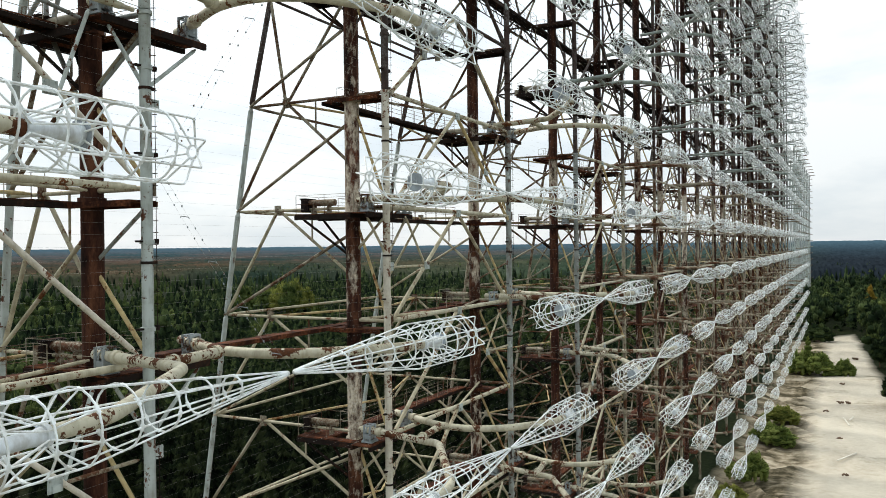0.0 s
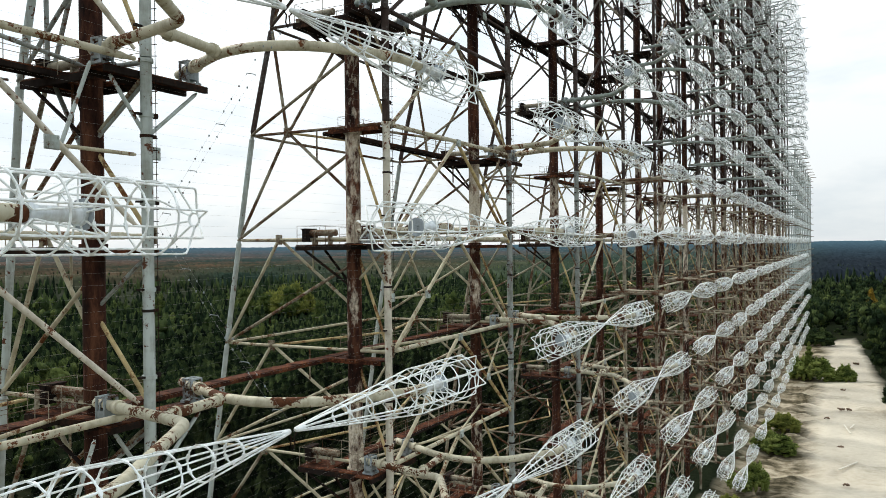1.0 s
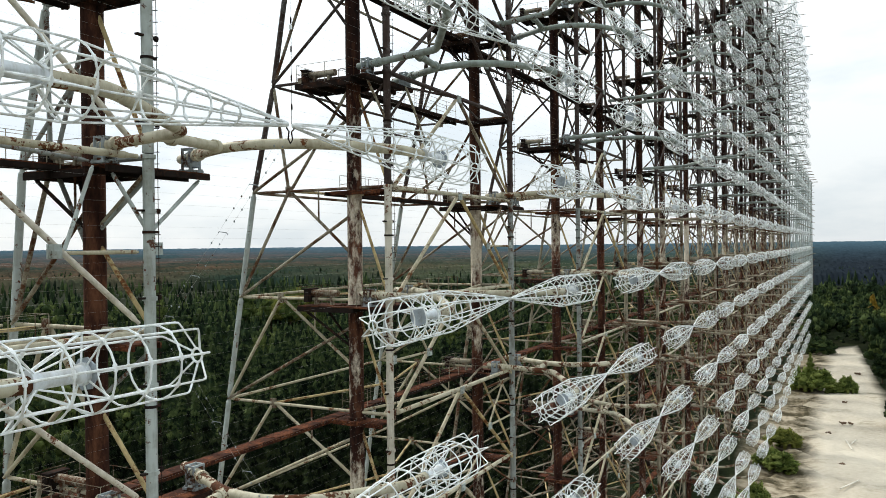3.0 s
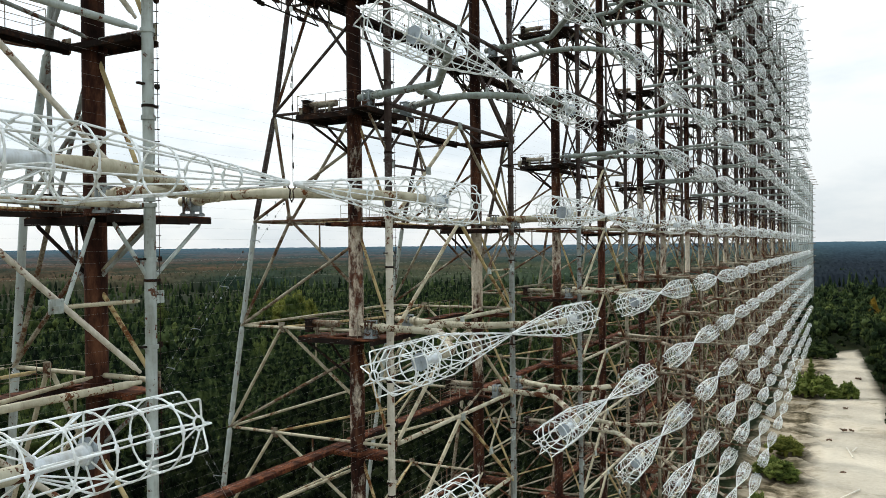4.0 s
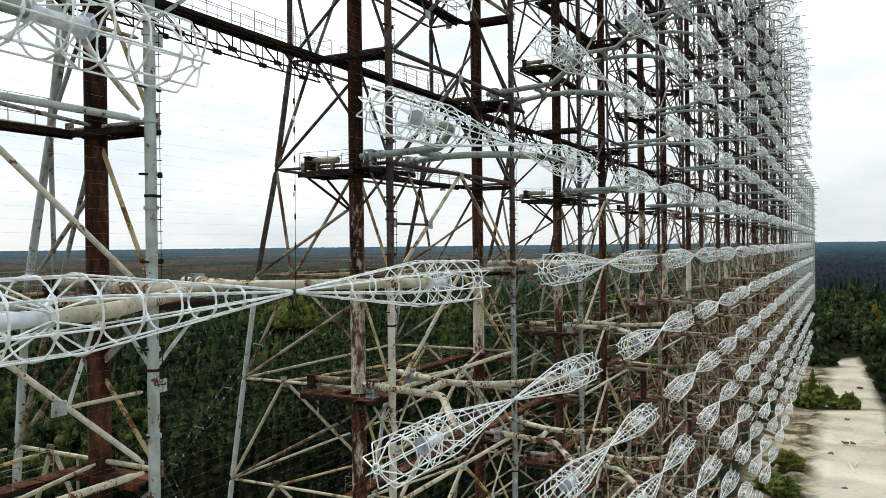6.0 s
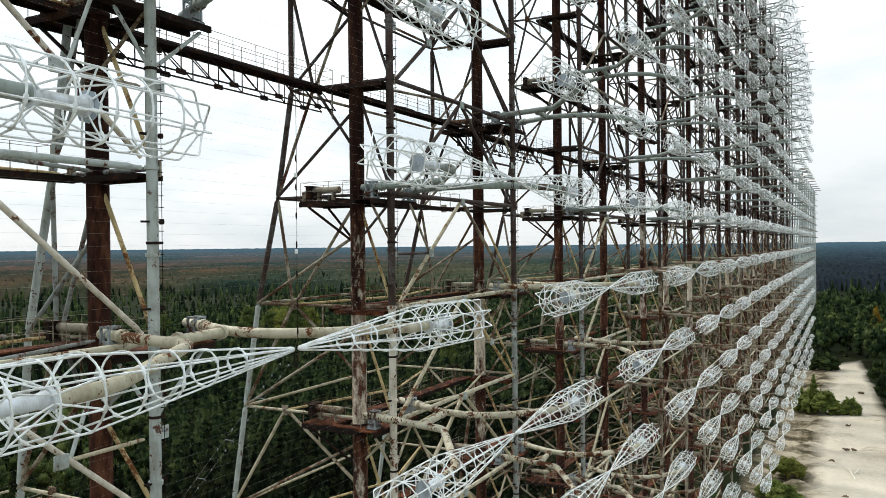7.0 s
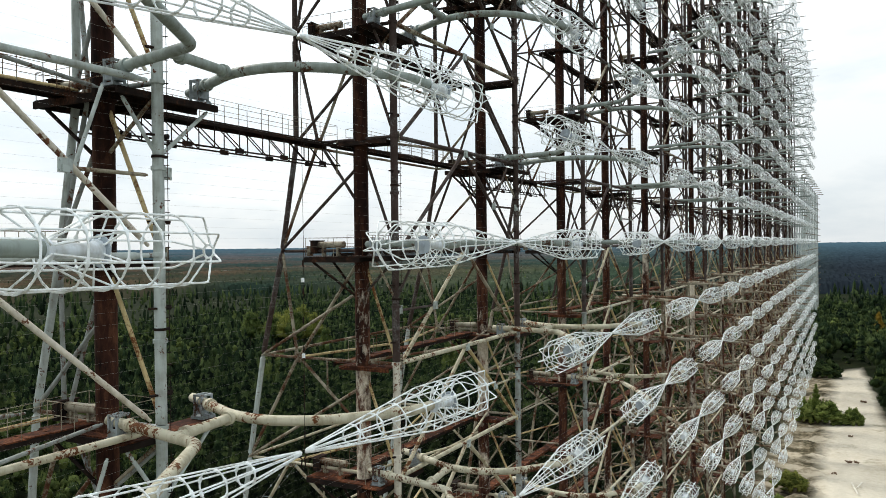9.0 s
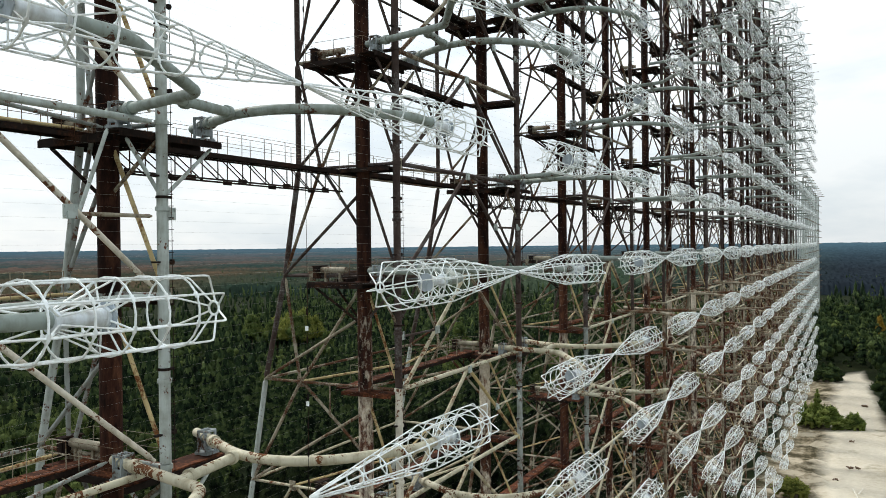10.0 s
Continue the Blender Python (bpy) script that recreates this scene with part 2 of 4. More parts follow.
def far_woods_material():
    m, n, l, b = nodes_of("distant_woodland")
    clump = noise_of(n, l, 0.05, 5)
    patch = noise_of(n, l, 0.003, 6)
    green = ramp_of(n, l, patch, (0.36, (0.020, 0.034, 0.026)), (0.52, (0.032, 0.050, 0.033)), (0.66, (0.046, 0.064, 0.038)))
    brown = ramp_of(n, l, patch, (0.40, (0.020, 0.034, 0.025)), (0.50, (0.050, 0.043, 0.030)), (0.58, (0.092, 0.056, 0.038)), (0.74, (0.034, 0.042, 0.030)))
    sep = n.new("ShaderNodeSeparateXYZ")
    geo = n.new("ShaderNodeNewGeometry")
    l.new(geo.outputs["Position"], sep.inputs[0])
    west = n.new("ShaderNodeMapRange")
    west.inputs["From Min"].default_value, west.inputs["From Max"].default_value = -300, -1100
    l.new(sep.outputs[0], west.inputs["Value"])
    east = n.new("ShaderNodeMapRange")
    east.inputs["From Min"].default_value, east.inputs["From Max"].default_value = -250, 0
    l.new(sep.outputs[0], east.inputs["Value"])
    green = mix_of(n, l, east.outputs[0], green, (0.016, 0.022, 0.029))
    col = mix_of(n, l, west.outputs[0], green, brown)
    # aerial haze painted in: the farthest woods turn blue-grey
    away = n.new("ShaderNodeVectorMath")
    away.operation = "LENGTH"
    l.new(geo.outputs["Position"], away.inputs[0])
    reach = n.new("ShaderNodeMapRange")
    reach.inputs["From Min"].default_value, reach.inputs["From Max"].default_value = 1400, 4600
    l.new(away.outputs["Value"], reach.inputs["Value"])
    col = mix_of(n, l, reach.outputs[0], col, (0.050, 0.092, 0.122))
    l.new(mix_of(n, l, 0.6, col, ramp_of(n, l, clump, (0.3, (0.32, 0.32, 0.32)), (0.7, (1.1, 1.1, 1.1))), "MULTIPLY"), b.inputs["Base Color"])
    b.inputs["Roughness"].default_value = 1.0
    b.inputs["Specular IOR Level"].default_value = 0.0
    return m


GROUND = ground_material()
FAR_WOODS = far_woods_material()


# ---- mesh helpers ----
class Shape:
    """Gathers vertices and faces of one mesh."""

    def __init__(self):
        self.v, self.f = [], []

    def sweep(self, pts, radius, sides=8, caps=True):
        pts = [Vector(p) for p in pts]
        radii = radius if isinstance(radius, (list, tuple)) else [radius] * len(pts)
        base = len(self.v)
        side = None
        for i, p in enumerate(pts):
            a = (pts[min(i + 1, len(pts) - 1)] - pts[max(i - 1, 0)]).normalized()
            if side is None:
                side = a.orthogonal().normalized()
            side = (side - a * side.dot(a)).normalized()
            other = a.cross(side)
            for k in range(sides):
                w = 2 * math.pi * k / sides
                self.v.append(p + (side * math.cos(w) + other * math.sin(w)) * radii[i])
        for i in range(len(pts) - 1):
            for k in range(sides):
                a, c = base + i * sides + k, base + i * sides + (k + 1) % sides
                self.f.append((a, c, c + sides, a + sides))
        if caps:
            self.f.append(tuple(base + k for k in reversed(range(sides))))
            self.f.append(tuple(base + (len(pts) - 1) * sides + k for k in range(sides)))
        return self

    def box(self, centre, size, m=None):
        base = len(self.v)
        c = Vector(centre)
        for sx in (-0.5, 0.5):
            for sy in (-0.5, 0.5):
                for sz in (-0.5, 0.5):
                    p = Vector((sx * size[0], sy * size[1], sz * size[2]))
                    self.v.append(c + (m @ p if m else p))
        for q in ((0, 1, 3, 2), (4, 6, 7, 5), (0, 4, 5, 1), (2, 3, 7, 6), (0, 2, 6, 4), (1, 5, 7, 3)):
            self.f.append(tuple(base + k for k in q))
        return self

    def ring(self, centre, axis_y, radius, tube, segs=16, sides=5):
        """A ring round the y axis."""
        base = len(self.v)
        for i in range(segs):
            w = 2 * math.pi * i / segs
            for k in range(sides):
                u = 2 * math.pi * k / sides
                rr = radius + tube * math.cos(u)
                self.v.append(Vector((centre[0] + rr * math.cos(w), axis_y + tube * math.sin(u), centre[2] + rr * math.sin(w))))
        for i in range(segs):
            for k in range(sides):
                a, c = base + i * sides + k, base + i * sides + (k + 1) % sides
                d, e = base + ((i + 1) % segs) * sides + k, base + ((i + 1) % segs) * sides + (k + 1) % sides
                self.f.append((a, d, e, c))
        return self

    def mesh(self, name, material, smooth=True):
        me = bpy.data.meshes.new(name)
        me.from_pydata([tuple(p) for p in self.v], [], self.f)
        me.materials.append(material)
        if smooth:
            me.shade_smooth()
            me.set_sharp_from_angle(angle=radians(50))
        me.update()
        return me


def rounded(pts, radius, steps=5):
    """A line with its inner corners rounded off."""
    pts = [Vector(p) for p in pts]
    out = [pts[0]]
    for a, p, c in zip(pts, pts[1:], pts[2:]):
        r = min(radius, (p - a).length * 0.45, (c - p).length * 0.45)
        s, e = p + (a - p).normalized() * r, p + (c - p).normalized() * r
        for i in range(steps + 1):
            t = i / steps
            out.append(s * (1 - t) ** 2 + p * 2 * t * (1 - t) + e * t ** 2)
    return out + [pts[-1]]


def part(name, mesh, parent, label="", m=None):
    ob = new(name, mesh)
    ob.parent = parent
    if m:
        ob.matrix_basis = m
    return tagged(ob, label) if label else ob


def thing(name, label, category, group="", m=None, kind="", mesh=None):
    ob = new(name, mesh)
    if m:
        ob.matrix_basis = m
    return tagged(ob, label, category, group, kind)


def strut_pose(p, q, radius):
    """Lays the unit strut from p to q."""
    p, q = Vector(p), Vector(q)
    d = q - p
    return Matrix.Translation(p) @ d.to_track_quat("Z", "Y").to_matrix().to_4x4() @ Matrix.Diagonal((radius, radius, d.length, 1))


UNIT_STRUTS = {}
for mat in (BRACE_STEEL, GREY_PIPE, CREAM_PIPE, DARK_STEEL, RUST_STEEL, RUSTY_PIPE, OCHRE_PIPE, LIGHT_BRACE, DULL_PIPE, PALE_PIPE):
    sh = Shape().sweep([(0, 0, 0), (0, 0, 0.02), (0, 0, 0.035), (0, 0, 0.965), (0, 0, 0.98), (0, 0, 1)], [0.65, 0.65, 1, 1, 0.65, 0.65], 10)
    UNIT_STRUTS[mat.name] = sh.mesh("strut", mat)

# ---- the plan of the array ----
STEP, ROW = 16.89, 6.205
FIRST_Y, ROW_ZERO = 18.46, 36.27
LOW_ROW, TOP_ROW = -5, 14
TOWERS = range(0, 23)
FRONT_X, MAIN_X, SIDE_Y = -7.55, -10.05, 1.3    # front pipe and main column
LEG_X = {4: -14.2, 3: -15.3, 2: -16.85, 1: -17.95, 0: -19.0, -1: -20.0, -2: -21.0, -3: -21.9, -4: -22.8, -5: -23.7, -6: -24.5}
CAGE_LENGTH, CAGE_RADIUS, TIP_GAP = 12.0, 0.88, 0.2
HUB_Y = 8.6


def tower_y(k):
    return FIRST_Y + STEP * (k - 1) + (0.5 if k == 0 else 0.0)


def row_z(r):
    return ROW_ZERO + ROW * r


def own_rows(k):
    return [r for r in range(LOW_ROW, TOP_ROW + 1) if (r + k) % 2 == 1]


def leg_x(r, k):
    """The rear leg of the second tower stands closer in and steeper than the others."""
    return LEG_X.get(r, -14.2) + (2.35 + max(0, 2 - r) * 0.45 if k == 1 else 0.0)


def stand_y(k):
    """The two towers of a pair stand a little apart from the middle of their cages."""
    return 0.25 if k % 2 else -0.25


def column_dx(k):
    return -0.33 if k % 2 else 0.33


# ---- ground and distance ----
def ground_sheet():
    """One sheet to the horizon: fine near the array, coarse far off; low dunes on the sand."""
    xs = np.unique(np.concatenate([np.linspace(-4900, -420, 24), np.linspace(-400, -60, 30), np.linspace(-50, -8, 14), np.linspace(-7, 24, 63), np.linspace(26, 80, 20), np.linspace(100, 400, 12), np.linspace(500, 4900, 20)]))
    ys = np.unique(np.concatenate([np.linspace(-4900, -300, 20), np.linspace(-250, 40, 20), np.linspace(50, 110, 40), np.linspace(110.6, 300, 310), np.linspace(303, 420, 60), np.linspace(440, 900, 24), np.linspace(1000, 4900, 24)]))
    verts, faces = [], []
    for yy in ys:
        for xx in xs:
            dune = noise.noise((xx * 0.05, yy * 0.06, 3.1)) * 0.8
            near_bank = max(0.0, min(1.0, (10.5 - xx) / 5, (xx + 6) / 4))
            saw = (yy / 13.0 + 1.1 * noise.noise((xx * 0.11, yy * 0.03, 7.7)) + xx * 0.05) % 1.0
            dune += near_bank * (1.9 * (saw ** 1.5 if saw < 0.82 else (1 - saw) / 0.18 * 0.74) - 0.2 + 0.5 * noise.noise((xx * 0.3, yy * 0.3, 1.7)))
            here = max(0.0, min(1.0, (xx + 6) / 6, (60 - xx) / 12, (yy - 30) / 40, (420 - yy) / 50))
            bank = -1.6 * max(0.0, min(1.0, (12 - xx) / 14)) * here
            verts.append((float(xx), float(yy), dune * here + bank))
    w = len(xs)
    for j in range(len(ys) - 1):
        for i in range(w - 1):
            a = j * w + i
            faces.append((a, a + 1, a + 1 + w, a + w))
    me = bpy.data.meshes.new("ground")
    me.from_pydata(verts, [], faces)
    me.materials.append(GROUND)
    me.shade_smooth()
    return tagged(new("ground", me), "pale sand strip and dark forest floor", "ground", kind="structure")


def far_woods_sheet():
    """The canopy beyond the separate trees, rising to low hills at the horizon."""
    verts, faces = [], []
    dist = [900 * (4850 / 900) ** (j / 120) for j in range(121)]
    angles = [radians(-25 + 100 * i / 640) for i in range(641)]
    for j, d in enumerate(dist):
        for i, a in enumerate(angles):
            x, y = -math.sin(a) * d, math.cos(a) * d
            lump = noise.noise((x * 0.03, y * 0.03, 1.0)) * 3.0 + noise.noise((x * 0.008, y * 0.008, 5.0)) * 4.0 + random.uniform(-2.6, 2.6)
            z = 9 + 37 * (d / 4850) ** 2 + lump * (1 - 0.6 * d / 4850)
            if j == 0:
                z = 0.2
            verts.append((x, y, z))
    w = len(angles)
    for j in range(len(dist) - 1):
        for i in range(w - 1):
            a = j * w + i
            faces.append((a, a + w, a + w + 1, a + 1))
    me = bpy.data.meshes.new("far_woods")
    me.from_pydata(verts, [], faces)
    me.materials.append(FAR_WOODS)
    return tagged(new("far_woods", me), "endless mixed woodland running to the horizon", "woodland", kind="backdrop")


ground_sheet()
far_woods_sheet()


# ---- dipole cages ----
TAPER = 7.15


def cage_profile(u):
    """Radius of the cage u metres from its tip."""
    if u < TAPER:
        return 0.06 + (CAGE_RADIUS - 0.06) * (u / TAPER) ** 0.96
    return CAGE_RADIUS


RING_AT = [2.3, 3.5, 4.75, 6.0, 7.15, 8.2, 9.2, 10.15, 11.05]


END_RING, CONE = 0.17, 0.42


def rod_path(k):
    w = 2 * math.pi * (k + 0.5) / 8
    c, s = math.cos(w), math.sin(w)
    stops = [0, 2.4, 4.5, 6.9, 7.15, 7.4, 9.5, CAGE_LENGTH - 0.14, CAGE_LENGTH - 0.03, CAGE_LENGTH + 0.04, CAGE_LENGTH + CONE]
    rad = [cage_profile(u) for u in stops]
    # each rod turns in at the end and runs to the small ring on the axis
    rad[-4], rad[-3], rad[-2], rad[-1] = CAGE_RADIUS, CAGE_RADIUS * 0.98, CAGE_RADIUS * 0.89, END_RING
    return [(c * r, TIP_GAP + u, s * r) for u, r in zip(stops, rad)]


def cage_rod(shape, k, tube, sides):
    return shape.sweep(rod_path(k), tube, sides)


def noded_ring(at, radius, tube):
    """A ring round the axis that swells into a small plate at each of the eight rods."""
    sh = Shape()
    steps = []
    wide = min(0.3, 0.07 / radius)
    for k in range(8):
        w = 2 * math.pi * (k + 0.5) / 8
        steps += [(w - wide - 0.03, 1.0), (w - wide, 2.3), (w + wide, 2.3), (w + wide + 0.03, 1.0), (w + math.pi / 8, 1.0)]
    for w, swell in steps:
        for u in range(4):
            a = math.pi * (u / 2 + 0.25)
            rr = radius + tube * (1.0 if swell == 1 else 1.35) * math.cos(a)
            sh.v.append(Vector((rr * math.cos(w), at + tube * swell * math.sin(a), rr * math.sin(w))))
    n = len(steps)
    for i in range(n):
        for u in range(4):
            p, q = i * 4 + u, i * 4 + (u + 1) % 4
            d, e = (i + 1) % n * 4 + u, (i + 1) % n * 4 + (u + 1) % 4
            sh.f.append((p, d, e, q))
    return sh


def hub_shape(shape, sides):
    y = HUB_Y
    shape.sweep([(0, y - 0.62, 0), (0, y - 0.5, 0), (0, y - 0.49, 0), (0, y - 0.3, 0), (0, y + 0.35, 0), (0, y + 0.62, 0), (0, y + 0.63, 0), (0, y + 0.72, 0)], [0.25, 0.25, 0.2, 0.17, 0.17, 0.21, 0.25, 0.25], sides)
    return shape


def hub_spokes(shape, sides):
    for k in range(8):
        w = 2 * math.pi * (k + 0.5) / 8
        c, s = math.cos(w), math.sin(w)
        for y0, u in ((HUB_Y - 0.55, 7.15), (HUB_Y - 0.52, 9.2), (HUB_Y + 0.68, 9.2)):
            r = cage_profile(u)
            shape.sweep([(c * 0.23, y0, s * 0.23), (c * r, TIP_GAP + u, s * r)], 0.024, sides)
    return shape


CAGE = {}
for lod, tube, sides, segs in (("near", 0.027, 6, 24), ("far", 0.031, 3, 8)):
    if lod == "near":
        CAGE["rods"] = [cage_rod(Shape(), k, tube, sides).mesh("rod", WHITE_STEEL) for k in range(8)]
        CAGE["rings"] = []
        for u in RING_AT:
            CAGE["rings"].append(noded_ring(TIP_GAP + u, cage_profile(u), tube * 0.95).mesh("ring", WHITE_STEEL))
        CAGE["end_ring"] = Shape().ring((0, 0, 0), TIP_GAP + CAGE_LENGTH + CONE, END_RING, tube * 1.25, segs, 5).mesh("end_ring", WHITE_STEEL)
    else:
        sh = Shape()
        for k in range(8):
            cage_rod(sh, k, tube, sides)
        for u in RING_AT[::1]:
            sh.ring((0, 0, 0), TIP_GAP + u, cage_profile(u), tube * 0.85, segs, 3)
        sh.ring((0, 0, 0), TIP_GAP + CAGE_LENGTH + CONE, END_RING, tube * 1.25, segs, 3)
        CAGE["frame"] = sh.mesh("cage_frame", WHITE_STEEL)
    CAGE["hub_" + lod] = hub_shape(Shape(), 16 if lod == "near" else 8).mesh("hub_sleeve", HUB_STEEL)
    CAGE["spokes_" + lod] = hub_spokes(Shape(), 5 if lod == "near" else 3).mesh("hub_spokes", WHITE_STEEL)
CAGE["plate"] = Shape().sweep([(0, HUB_Y + 0.73, 0), (0, HUB_Y + 0.77, 0)], 0.37, 8).sweep([(0, HUB_Y + 0.77, 0), (0, HUB_Y + 0.83, 0)], 0.09, 8).mesh("end_plate", PLATE_STEEL, False)
CAGE["tip"] = Shape().sweep([(0, 0.1, 0), (0, 0.16, 0), (0, 0.42, 0), (0, 0.55, 0)], [0.04, 0.085, 0.11, 0.09], 8).mesh("tip_cap", WHITE_STEEL)


def dipole_cage(near):
    ob = thing("dipole_cage", "white eight-rod steel cage dipole tapering to a point", "antenna dipole", "dipole cages of the array")
    if near:
        for me in CAGE["rods"]:
            part("rod", me, ob)
        for me in CAGE["rings"]:
            part("ring", me, ob)
        part("end_ring", CAGE["end_ring"], ob)
    else:
        part("cage_frame", CAGE["frame"], ob)
    lod = "near" if near else "far"
    part("hub_sleeve", CAGE["hub_" + lod], ob, "pale blue-grey hub sleeve on the support pipe")
    tagged(part("hub_spokes", CAGE["spokes_" + lod], ob), kind="stuff")
    if near:
        part("end_plate", CAGE["plate"], ob, "small grey metal plate")
        part("tip_cap", CAGE["tip"], ob)
    return ob


CAGE_NEAR, CAGE_FAR = None, None
distant = []
for k in TOWERS:
    for r in own_rows(k):
        near = k <= 4 and -4 <= r <= 7
        for side in (1, -1):
            m = pose(0, tower_y(k), row_z(r), 0, 0, 0 if side == 1 else 180)
            # cages hang a little unevenly
            m = m @ pose(0, 0, 0, -0.65 + random.uniform(-0.3, 0.3), random.uniform(-12, 12), random.uniform(-0.5, 0.5))
            if k >= 14:
                distant.append(m)
            elif near and CAGE_NEAR is None:
                CAGE_NEAR = dipole_cage(True)
                CAGE_NEAR.matrix_basis = m
            elif not near and CAGE_FAR is None:
                CAGE_FAR = dipole_cage(False)
                CAGE_FAR.matrix_basis = m
            else:
                copy_thing(CAGE_NEAR if near else CAGE_FAR, m)


def distant_cages():
    """The cages at the far end of the array, joined."""
    sh = Shape()
    src = [CAGE["frame"], CAGE["hub_far"]]
    co = [v.co.copy() for me in src for v in me.vertices]
    fc, off = [], 0
    for me in src:
        fc += [tuple(off + i for i in p.vertices) for p in me.polygons]
        off += len(me.vertices)
    for m in distant:
        base = len(sh.v)
        sh.v += [m @ c for c in co]
        sh.f += [tuple(base + i for i in f) for f in fc]
    return thing("dipole_cages", "white cage dipoles at the far end of the array", "antenna dipole", kind="stuff", mesh=sh.mesh("dipole_cages", WHITE_STEEL, False))


distant_cages()


# ---- support arms, platforms, towers ----
def arm_mesh(sides, near, material):
    """The two bent pipes that carry a pair of cages, in the tower's own place."""
    steps = 5 if near else 2
    left = Shape().sweep(rounded([(-9.0, 0.5, 0), (-8.2, 0.35, 0), (-3.6, -0.65, 0.0), (-0.25, -6.0, -0.03), (0, -6.7, -0.05), (0, -HUB_Y + 0.5, -0.09)], 0.42, steps), 0.185, sides)
    right = Shape().sweep(rounded([(-9.4, 4.9, 0), (-8.6, 4.55, 0), (-5.4, 2.95, 0), (-3.6, 2.85, 0), (-1.9, 3.75, 0), (-0.75, 5.4, -0.02), (-0.05, 6.7, -0.05), (0, 7.3, -0.07), (0, HUB_Y - 0.5, -0.09)], 0.9, steps), 0.185, sides)
    tie = Shape().sweep([(-4.9, -0.35, 0), (-5.35, 2.75, 0)], 0.18, sides)
    out = [left.mesh("support_arm", material), right.mesh("support_arm", material), tie.mesh("arm_tie", material)]
    return out


ARMS = {(True, 0): arm_mesh(14, True, CREAM_ARM), (True, 1): arm_mesh(14, True, ARM_PAINT), (True, 2): arm_mesh(14, True, CREAM_PIPE), (False, 0): arm_mesh(6, False, BRACE_STEEL), (False, 1): arm_mesh(6, False, ARM_PAINT)}


def collar_meshes(material):
    ends = (((-5.33, 2.45, 0), (-5.36, 2.66, 0)), ((-7.75, 4.12, 0), (-7.53, 4.01, 0)), ((-5.05, 0.35, 0), (-5.02, 0.14, 0)), ((-7.7, 0.24, 0), (-7.46, 0.19, 0)))
    return [Shape().sweep([a, b], 0.25, 14).mesh("collar", material) for a, b in ends]


CLAMP_X = -8.35


def flange_box_mesh(y):
    """An upright open frame that grips the pipe, on a bolted foot."""
    sh = Shape()
    for dx in (-0.2, 0.2):
        for dy in (-0.25, 0.25):
            sh.box((CLAMP_X + dx, y + dy, -0.12), (0.07, 0.09, 0.86))
        sh.box((CLAMP_X + dx, y, 0.28), (0.08, 0.58, 0.08)).box((CLAMP_X + dx, y, -0.26), (0.05, 0.46, 0.3))
    for dy in (-0.25, 0.25):
        sh.box((CLAMP_X, y + dy, 0.28), (0.36, 0.07, 0.07)).box((CLAMP_X, y + dy, -0.3), (0.36, 0.05, 0.26))
    sh.box((CLAMP_X, y, -0.58), (0.66, 0.68, 0.09))
    for dx in (-0.27, 0.27):
        for dy in (-0.28, 0.28):
            sh.box((CLAMP_X + dx, y + dy, -0.52), (0.07, 0.07, 0.06))
    for dx in (-0.1, 0.1):
        sh.sweep([(CLAMP_X + dx, y - 0.22, -0.3), (CLAMP_X + dx, y - 0.2, 0.08), (CLAMP_X + dx, y, 0.21), (CLAMP_X + dx, y + 0.2, 0.08), (CLAMP_X + dx, y + 0.22, -0.3)], 0.03, 6)
    return sh.mesh("pipe_clamp", CLAMP_STEEL, False)


COLLARS = [collar_meshes(w) for w in (CREAM_PIPE, ARM_PAINT)]
CLAMPS = [flange_box_mesh(0.38), flange_box_mesh(4.4)]


DECK_X, DECK_Y = (-12.9, -10.95, -9.2, -8.95, -7.82), (-0.2, 0.25, 0.75, 1.9, 2.5, 4.6)
DECK_CELLS = [(i, j) for i in range(3) for j in (1, 2, 3) if (i, j) != (1, 2)] + [(3, j) for j in range(5)]


def platform_mesh(material):
    """Steel deck: a gangway from the rear leg past the column, and a cross piece under the pipe clamps."""
    sh = Shape()
    idx = {}
    for j, y in enumerate(DECK_Y):
        for i, x in enumerate(DECK_X):
            for h, z in enumerate((-0.71, -0.66)):
                idx[i, j, h] = len(sh.v)
                sh.v.append(Vector((x, y, z)))
    for i, j in DECK_CELLS:
        sh.f.append((idx[i, j, 1], idx[i + 1, j, 1], idx[i + 1, j + 1, 1], idx[i, j + 1, 1]))
        sh.f.append((idx[i, j, 0], idx[i, j + 1, 0], idx[i + 1, j + 1, 0], idx[i + 1, j, 0]))
        for (a, b), nb in ((((i, j), (i + 1, j)), (i, j - 1)), (((i + 1, j), (i + 1, j + 1)), (i + 1, j)), (((i + 1, j + 1), (i, j + 1)), (i, j + 1)), (((i, j + 1), (i, j)), (i - 1, j))):
            if nb not in DECK_CELLS:
                sh.f.append((idx[(*a, 0)], idx[(*b, 0)], idx[(*b, 1)], idx[(*a, 1)]))
    return sh.mesh("platform", material, False)


def deck_beams():
    out = []
    for y in (DECK_Y[1], DECK_Y[4]):
        out.append(Shape().box((-10.95, y, -0.85), (3.9, 0.12, 0.27)).mesh("deck_beam", DARK_STEEL, False))
    for x in (DECK_X[3], DECK_X[4]):
        out.append(Shape().box((x, 2.15, -0.82), (0.14, 4.8, 0.22)).mesh("deck_beam", DARK_STEEL, False))
    for x in (DECK_X[0], -11.6):
        out.append(Shape().box((x, 1.37, -0.83), (0.1, 2.15, 0.22)).mesh("deck_beam", DARK_STEEL, False))
    return out


